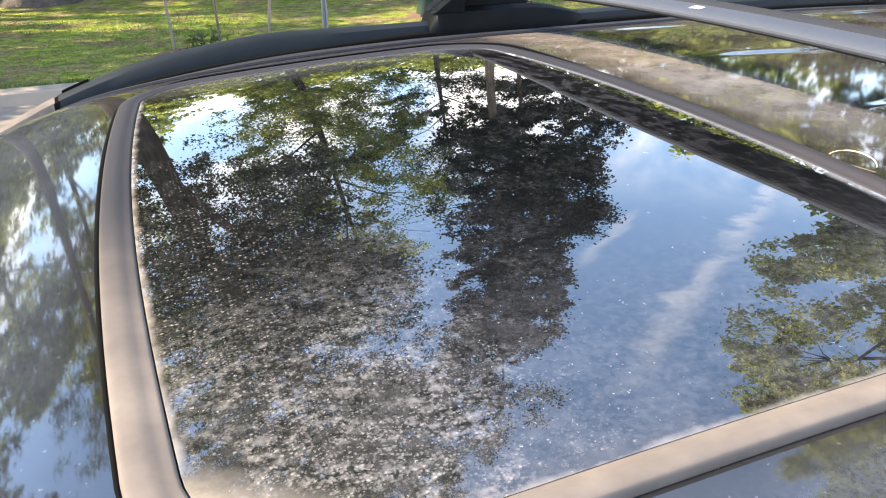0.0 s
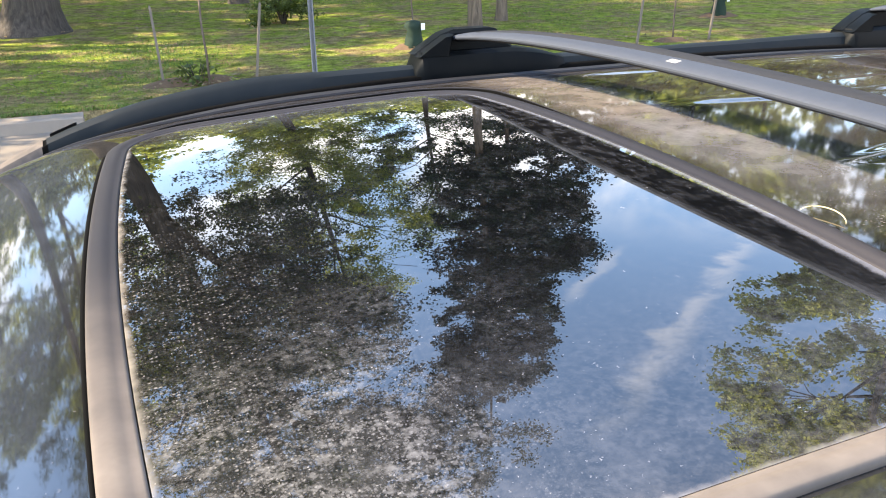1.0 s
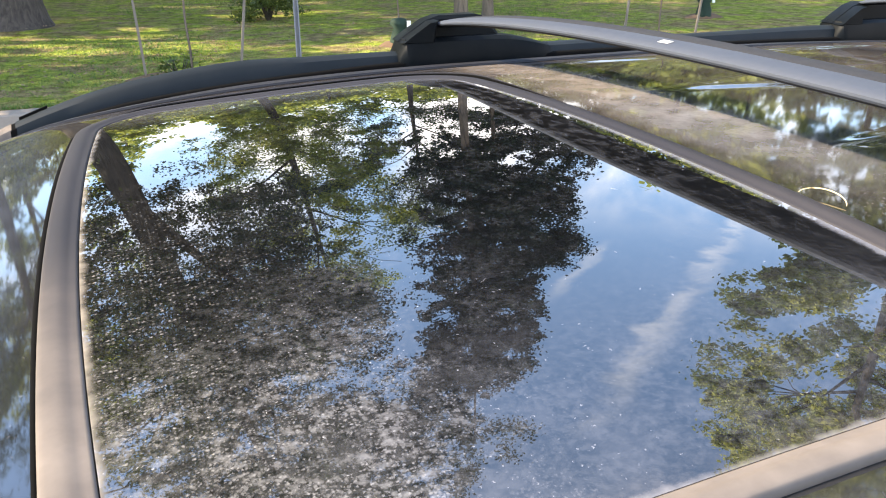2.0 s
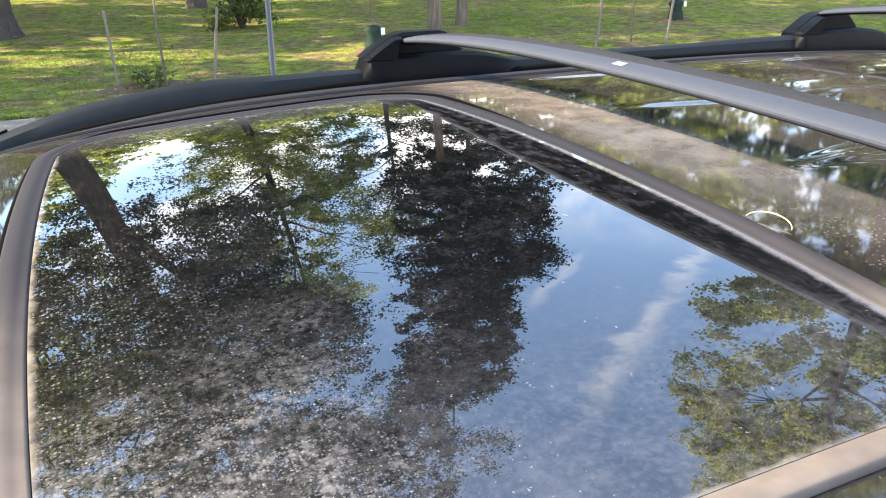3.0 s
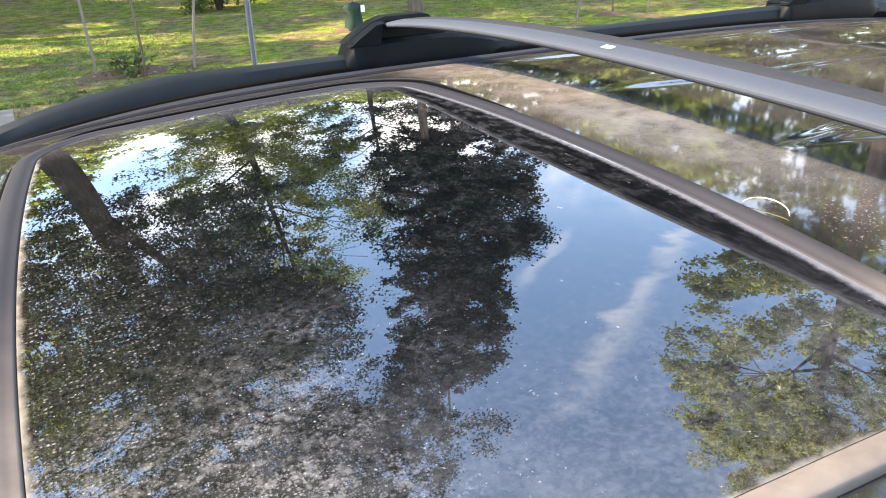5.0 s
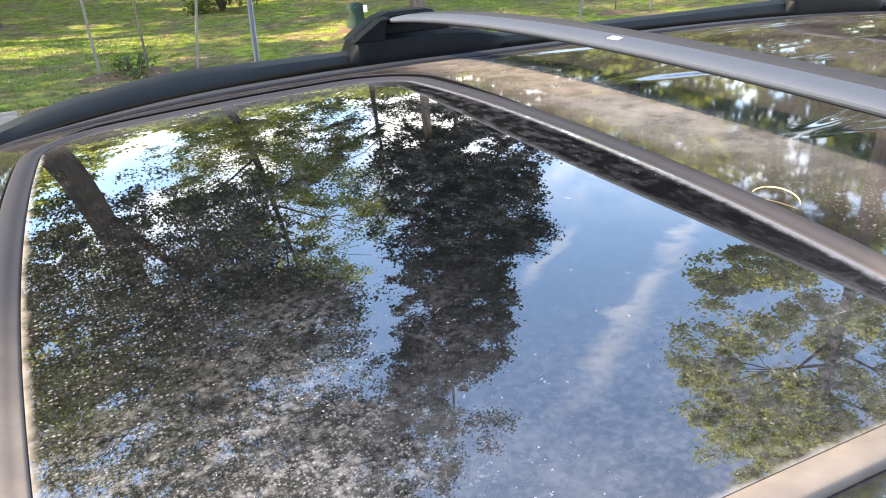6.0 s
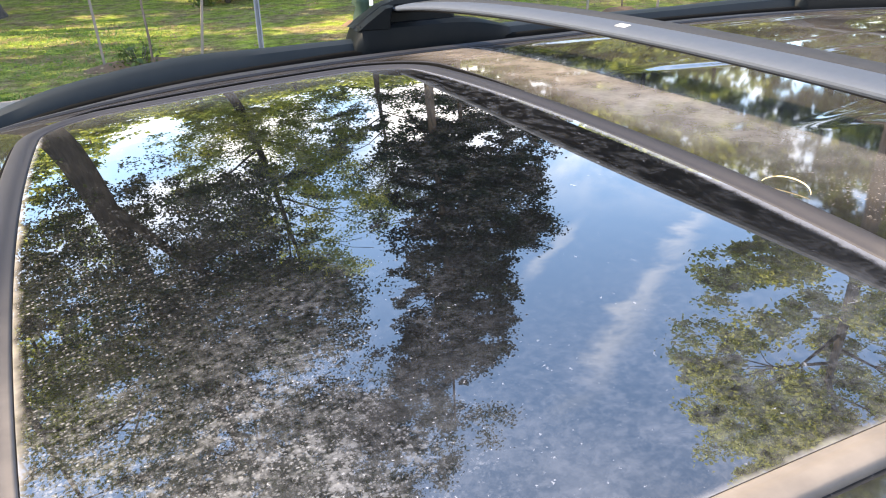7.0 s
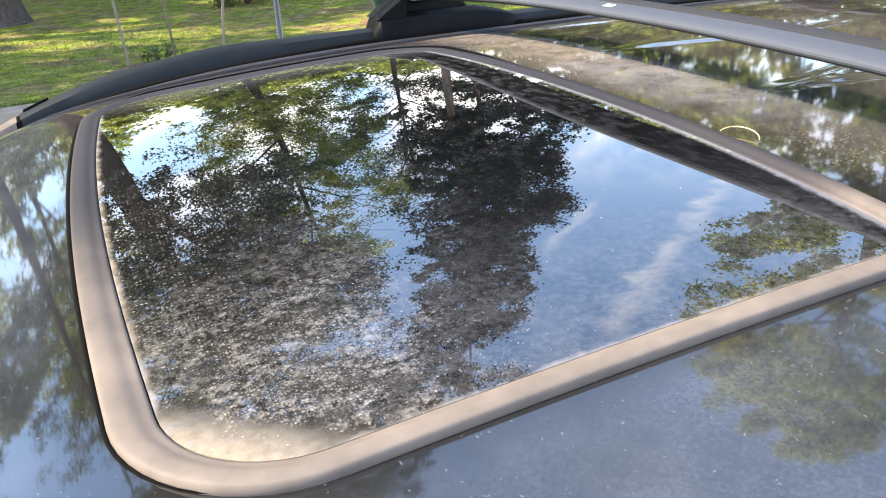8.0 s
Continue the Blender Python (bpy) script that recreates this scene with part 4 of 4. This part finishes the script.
def tree(x, y, height, radius, crown, clumps, leaves, size, mat, bark_mat, seed, label, lean=(0, 0), shape="round", flare=1.6, clump_r=0.8, limbs=9, sway=(0, 0), boughs=(), name="tree"):
    """crown: the heights of its foot and top and its half width; sway: how far it grows to one side at its foot and top;
    boughs: the middle, half width and clumps of long leafy boughs."""
    rng = random.Random(seed)
    t = new(name)
    t.location = (x, y, 0.1)
    tagged(t, label, "tree")
    low, top, wide = crown

    def stem(z):
        s = z / height
        return Vector((x + lean[0] * s + 0.12 * math.sin(3 * s + seed), y + lean[1] * s + 0.12 * math.cos(2.3 * s + seed), z))

    bm = bmesh.new()
    zs = [0.0, 0.12, 0.3, 0.6, 1.2] + [1.2 + (height - 1.2) * k / 9 for k in range(1, 10)]
    rad = [radius * (flare if z == 0 else 1 + (flare - 1) * math.exp(-z * 3.0)) * (1 - 0.85 * z / height) for z in zs]
    tube(bm, [stem(z) for z in zs], rad, 14)
    for k in range(limbs):
        z0 = low + (top - low) * (0.22 + 0.55 * k / limbs)
        z0 = min(z0, height * 0.93)
        a = 2.4 * k + rng.random()
        reach = wide * (0.55 + 0.4 * rng.random()) * (1 if shape == "round" else max(0.3, 1 - 0.6 * (z0 - low) / (top - low)))
        p = stem(z0)
        end = p + Vector((math.cos(a) * reach, math.sin(a) * reach, reach * (0.45 if shape == "round" else 0.15)))
        mid = (p + end) / 2 + Vector((0, 0, 0.12 * reach))
        r0 = max(0.03, radius * 0.42 * (1 - 0.7 * z0 / height))
        tube(bm, [p, mid, end], [r0, r0 * 0.55, r0 * 0.15], 7)
        for q in range(3):
            b = a + (q - 1) * 0.8
            tube(bm, [mid, mid + Vector((math.cos(b), math.sin(b), 0.5)) * reach * 0.28, mid + Vector((math.cos(b), math.sin(b), 0.35)) * reach * 0.55], [r0 * 0.4, r0 * 0.25, 0.012], 5)
    cs, rs = [], []
    for middle, wide_b, many in boughs:
        end = Vector(middle)
        p = stem(min(end.z - 3.0, height * 0.8))
        tube(bm, [p, (p + end) / 2 + Vector((0, 0, 0.5)), end], [0.15, 0.09, 0.03], 7)
        for _ in range(many):
            d = Vector((rng.gauss(0, 0.5), rng.gauss(0, 0.5), rng.gauss(0, 0.32))) * wide_b
            cs.append(tuple(end + d))
            rs.append(clump_r * (0.4 + 0.6 * rng.random()))
        clumps += many
    part("trunk", bm, bark_mat, t)
    while len(cs) < clumps:
        s = rng.random()
        z = low + (top - low) * s
        w = wide * (math.sqrt(max(0.02, 1 - (2 * s - 0.85) ** 2 / 1.4)) if shape == "round" else 1.0 - 0.3 * s if shape == "column" else (1.0 if s < 0.25 else 1.0 - 1.05 * (s - 0.25)))
        a, r = rng.random() * 2 * math.pi, rng.random() ** 0.6
        c = stem(min(z, height))
        cs.append((c.x + sway[0] + (sway[1] - sway[0]) * s + w * r * math.cos(a), c.y + w * r * math.sin(a), z))
        rs.append(clump_r * (0.5 + 0.8 * rng.random()))
    mesh_part("crown", leaf_mesh("crown", cs, rs, leaves, size, seed), mat, t, smooth=False)
    return t


tree(-1.20, 17.6, 17, 0.45, (7.0, 24.0, 3.9), 330, 255000, 0.047, M_LEAF_OAK, M_BARK, 11, "broad old oak with a thick flared grey trunk", lean=(1.65, -0.6), flare=2.0, clump_r=0.8, limbs=12, sway=(0.7, 0.6), boughs=(((3.3, 15.0, 14.9), 1.7, 36), ((2.0, 15.6, 9.8), 2.3, 34)))
tree(-3.4, 16.0, 15, 0.22, (3.6, 18.5, 2.8), 70, 25000, 0.053, M_LEAF, M_BARK, 22, "tall dark green tree beside the old oak", clump_r=0.8, limbs=9)
tree(3.3, 22.3, 14, 0.20, (5.8, 13.5, 3.0), 74, 60000, 0.046, M_LEAF_LIGHT, M_BARK, 12, "slender tree with a light green crown on the lawn", lean=(0.9, 0), clump_r=0.8)
tree(6.10, 13.7, 14.5, 0.125, (5.9, 12.9, 1.40), 112, 98000, 0.043, M_LEAF_DARK, M_BARK_PALE, 13, "tall dark columnar tree with a pale trunk", lean=(-0.8, 0), shape="column", clump_r=0.45, limbs=14, sway=(0.6, -0.1), flare=1.3)
tree(7.25, 15.3, 9, 0.10, (5.3, 10.0, 1.0), 36, 32000, 0.045, M_LEAF_DARK, M_BARK_PALE, 14, "dark slender tree beside a taller one", shape="cone", clump_r=0.55, sway=(0.9, 1.4))
tree(8.6, 24.2, 11, 0.16, (6.4, 12.4, 3.6), 60, 40000, 0.050, M_LEAF_OAK, M_BARK, 21, "lacy green tree behind the columnar one", clump_r=0.75, limbs=10)
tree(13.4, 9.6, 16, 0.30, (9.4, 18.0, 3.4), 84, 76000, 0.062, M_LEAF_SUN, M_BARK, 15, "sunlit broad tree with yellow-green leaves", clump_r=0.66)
tree(-4.5, 25.0, 15, 0.24, (2.5, 17.0, 3.8), 90, 32000, 0.095, M_LEAF_LIGHT, M_BARK, 18, "low spreading tree with yellow-green leaves", clump_r=0.9)
tree(-8.0, 22.5, 13, 0.25, (1.0, 13.2, 4.2), 100, 40000, 0.11, M_LEAF_LIGHT, M_BARK, 20, "leafy green tree at the lawn's side", clump_r=0.9)
tree(-14.0, 27.0, 10, 0.25, (1.5, 10.0, 4.5), 60, 22000, 0.1, M_LEAF, M_BARK, 19, "leafy tree at the back of the lawn", clump_r=1.0)
# two trees added out of direct view, to throw dappled shade on the lawn
tree(-15.0, 20.0, 15, 0.4, (5.0, 18.0, 5.0), 80, 18000, 0.13, M_LEAF, M_BARK, 16, "broad leafy tree added out of view beside the parking area", clump_r=1.0)
tree(-9.5, 12.3, 13, 0.35, (3.2, 14.0, 4.4), 90, 34000, 0.10, M_LEAF, M_BARK, 17, "leafy tree added out of view ahead of the car to shade the lawn", clump_r=1.0)
for k in range(11):
    rr = random.Random(200 + k)
    tree(19 + 3.0 * k, 31 - 2.2 * k + rr.uniform(-1, 1), (8, 9, 10, 14)[min(k, 3)], 0.28, (1.0, (10.5, 12.0, 13.5, 18.0)[min(k, 3)] + rr.uniform(0, 1.5), 3.4), 90, 11000, 0.23, M_LEAF_LIGHT if k % 3 else M_LEAF, M_BARK, 80 + k,
         "leafy park tree beyond the lawn", clump_r=1.1, limbs=6)
for k, (tx, ty, tt) in enumerate(((-0.5, 33.0, 7.0), (4.6, 36.5, 8.4), (8.6, 35.0, 7.2), (13.5, 36.0, 8.2))):
    tree(tx, ty, 8, 0.22, (1.6, tt, 2.9), 60, 18000, 0.13, M_LEAF_LIGHT, M_BARK, 120 + k, "sunlit yellow-green tree at the back of the lawn", clump_r=0.9, limbs=6)
for k in range(14):
    rr = random.Random(100 + k)
    tree(-34 + 6.2 * k + rr.uniform(-2, 2), 42 + rr.uniform(-5, 8), 9, 0.25, (1.2, rr.uniform(8.5, 11.5), 3.8), 60, 8000, 0.18, M_LEAF_LIGHT if k % 2 else M_LEAF, M_BARK, 40 + k,
         "distant leafy tree at the far side of the park", clump_r=1.3, limbs=5)


for k in range(15):
    rr = random.Random(300 + k)
    tree(-30 + 6.4 * k + rr.uniform(-1.5, 1.5), 58 - 0.012 * (6.4 * k - 30) ** 2 + rr.uniform(-2, 2), 6, 0.2, (0.4, rr.uniform(7.0, 9.0), 4.2), 60, 4200, 0.42, M_LEAF if k % 2 else M_LEAF_LIGHT, M_BARK, 160 + k,
         "low leafy tree in the far hedge of the park", clump_r=1.3, limbs=4)


def bush(x, y, r, h, count, mat, seed, label, name="bush"):
    rng = random.Random(seed)
    b = new(name)
    b.location = (x, y, 0.1)
    tagged(b, label, name.replace("_", " "))
    bm = bmesh.new()
    for k in range(6):
        a = k * 1.05
        tube(bm, [(x, y, 0.08), (x + 0.3 * r * math.cos(a), y + 0.3 * r * math.sin(a), 0.5 * h), (x + 0.7 * r * math.cos(a), y + 0.7 * r * math.sin(a), 0.85 * h)], [0.05 * r, 0.03 * r, 0.01 * r], 5)
    part("stems", bm, M_BARK, b)
    cs = [(x + rng.uniform(-r, r) * 0.8, y + rng.uniform(-r, r) * 0.8, rng.uniform(0.14, 0.9) * h) for _ in range(18)]
    mesh_part("leaves", leaf_mesh("leaves", cs, [0.42 * r] * 18, count, 0.055 * max(0.6, r), seed), mat, b, smooth=False)


bush(3.3, 16.9, 0.62, 1.15, 3600, M_LEAF, 60, "round green bush at the foot of a tree")
bush(0.95, 10.55, 0.26, 0.46, 260, M_LEAF, 61, "low green weed beside a stake", "weed")
bush(1.45, 10.4, 0.14, 0.18, 90, M_LEAF_LIGHT, 62, "pale low weed between stakes", "weed")
bush(0.3, 9.8, 0.16, 0.12, 90, M_LEAF, 63, "small green weed at the lawn's edge", "weed")


def mulch(x, y, rx, ry, seed):
    bm = bmesh.new()
    rng = random.Random(seed)
    c = bm.verts.new((x, y, 0.20))
    rings = []
    for s in (0.5, 1.0):
        rings.append([bm.verts.new((x + rx * s * (0.8 + 0.4 * rng.random()) * math.cos(a), y + ry * s * (0.8 + 0.4 * rng.random()) * math.sin(a), 0.185 if s < 1 else 0.08)) for a in (2 * math.pi * i / 18 for i in range(18))])
    for k in range(18):
        bm.faces.new((c, rings[0][k], rings[0][(k + 1) % 18]))
        bm.faces.new((rings[0][k], rings[1][k], rings[1][(k + 1) % 18], rings[0][(k + 1) % 18]))
    bmesh.ops.recalc_face_normals(bm, faces=bm.faces[:])
    tagged(part("mulch", bm, M_MULCH, None), "brown mulch round a young tree", "mulch", kind="stuff")


def stake(foot, top, label="weathered wooden tree stake standing in the lawn"):
    bm = bmesh.new()
    f, t = Vector(foot), Vector(top)
    w = 0.015
    sweep(bm, [[p + Vector((a * k, b * k, 0)) for a, b in ((-1, -1), (1, -1), (1, 1), (-1, 1))] for p, k in ((f - Vector((0, 0, 0.1)), w), (t - (t - f) * 0.03, w), (t, w * 0.6))])
    tagged(part("stake", bm, M_STAKE, None, smooth=False), label, "stake", "stakes round young trees")


def sapling(foot, top, seed, crown_z, label):
    s = new("sapling")
    s.location = foot
    tagged(s, label, "tree", "young trees")
    f, t = Vector(foot), Vector(top)
    bm = bmesh.new()
    pts = [f + (t - f) * (k / 8) + Vector((0.015 * math.sin(k * 1.7 + seed), 0.015 * math.cos(k * 1.3), 0)) for k in range(9)]
    pts[0] = f - Vector((0, 0, 0.1))
    tube(bm, pts, [0.016 * (1 - 0.06 * k) for k in range(9)], 7)
    rng = random.Random(seed)
    cs = []
    for k in range(7):
        p = f + (t - f) * (crown_z + (1 - crown_z) * k / 7)
        a = k * 2.4
        e = p + Vector((0.45 * math.cos(a), 0.45 * math.sin(a), 0.35))
        tube(bm, [p, (p + e) / 2 + Vector((0, 0, 0.05)), e], [0.009, 0.006, 0.003], 4)
        cs += [tuple(e), tuple((p + e) / 2)]
    part("trunk", bm, M_BARK_PALE, s)
    mesh_part("crown", leaf_mesh("crown", cs, [0.28] * len(cs), 500, 0.05, seed), M_LEAF_LIGHT, s, smooth=False)


stake((0.56, 10.7, 0.12), (0.51, 10.7, 1.075))
sapling((1.08, 10.4, 0.12), (1.05, 10.4, 3.0), 1, 0.6, "young sapling between two stakes")
stake((1.66, 10.5, 0.12), (1.80, 10.5, 1.07))
stake((7.60, 10.9, 0.12), (7.72, 10.9, 1.3))
sapling((8.35, 11.0, 0.12), (8.35, 11.0, 3.0), 2, 0.6, "young sapling between two stakes")
stake((8.95, 10.9, 0.12), (9.1, 10.9, 1.3))
mulch(0.95, 10.7, 0.72, 0.36, 3)
mulch(8.3, 11.0, 0.4, 0.25, 4)


def watering_bag(x, y, seed):
    bag = new("watering_bag")
    bag.location = (x, y, 0.12)
    tagged(bag, "dark green plastic watering bag round a young tree", "watering bag", "watering bags")
    bm = bmesh.new()
    rng = random.Random(seed)
    rings = []
    for z, r in ((0.0, 0.13), (0.05, 0.15), (0.18, 0.14), (0.30, 0.11), (0.37, 0.135), (0.44, 0.10), (0.46, 0.03)):
        rings.append([(x + r * (0.80 + 0.4 * rng.random()) * math.cos(a), y + r * (0.9 + 0.16 * rng.random()) * math.sin(a), 0.1 + z) for a in (2 * math.pi * i / 18 for i in range(18))])
    sweep(bm, rings)
    part("bag", bm, M_BAG, bag)
    bm = bmesh.new()
    box(bm, x + 0.08, x + 0.14, y - 0.14, y - 0.13, 0.42, 0.52)
    part("tag", bm, M_TAG, bag, "white paper tag", smooth=False)
    sapling((x, y, 0.12), (x - 0.05, y, 2.9), seed, 0.65, "young sapling rising from a green watering bag")


watering_bag(4.4, 12.2, 7)
watering_bag(11.3, 13.6, 8)
mulch(4.45, 12.3, 0.5, 0.4, 9)
mulch(11.4, 13.7, 0.5, 0.4, 10)


def sign_post(x, y):
    bm = bmesh.new()
    sec = [(-0.032, -0.012), (-0.018, -0.012), (-0.014, 0.014), (0.014, 0.014), (0.018, -0.012), (0.032, -0.012), (0.032, -0.006), (0.021, -0.006), (0.017, 0.019), (-0.017, 0.019), (-0.021, -0.006), (-0.032, -0.006)]
    bm2 = [[(x + a, y + b, z) for a, b in sec] for z in (0.0, 1.2, 2.4)]
    sweep(bm, bm2)
    tagged(part("sign_post", bm, M_POST, None, smooth=False), "galvanised steel channel post in the lawn", "post")


sign_post(2.30, 9.93)
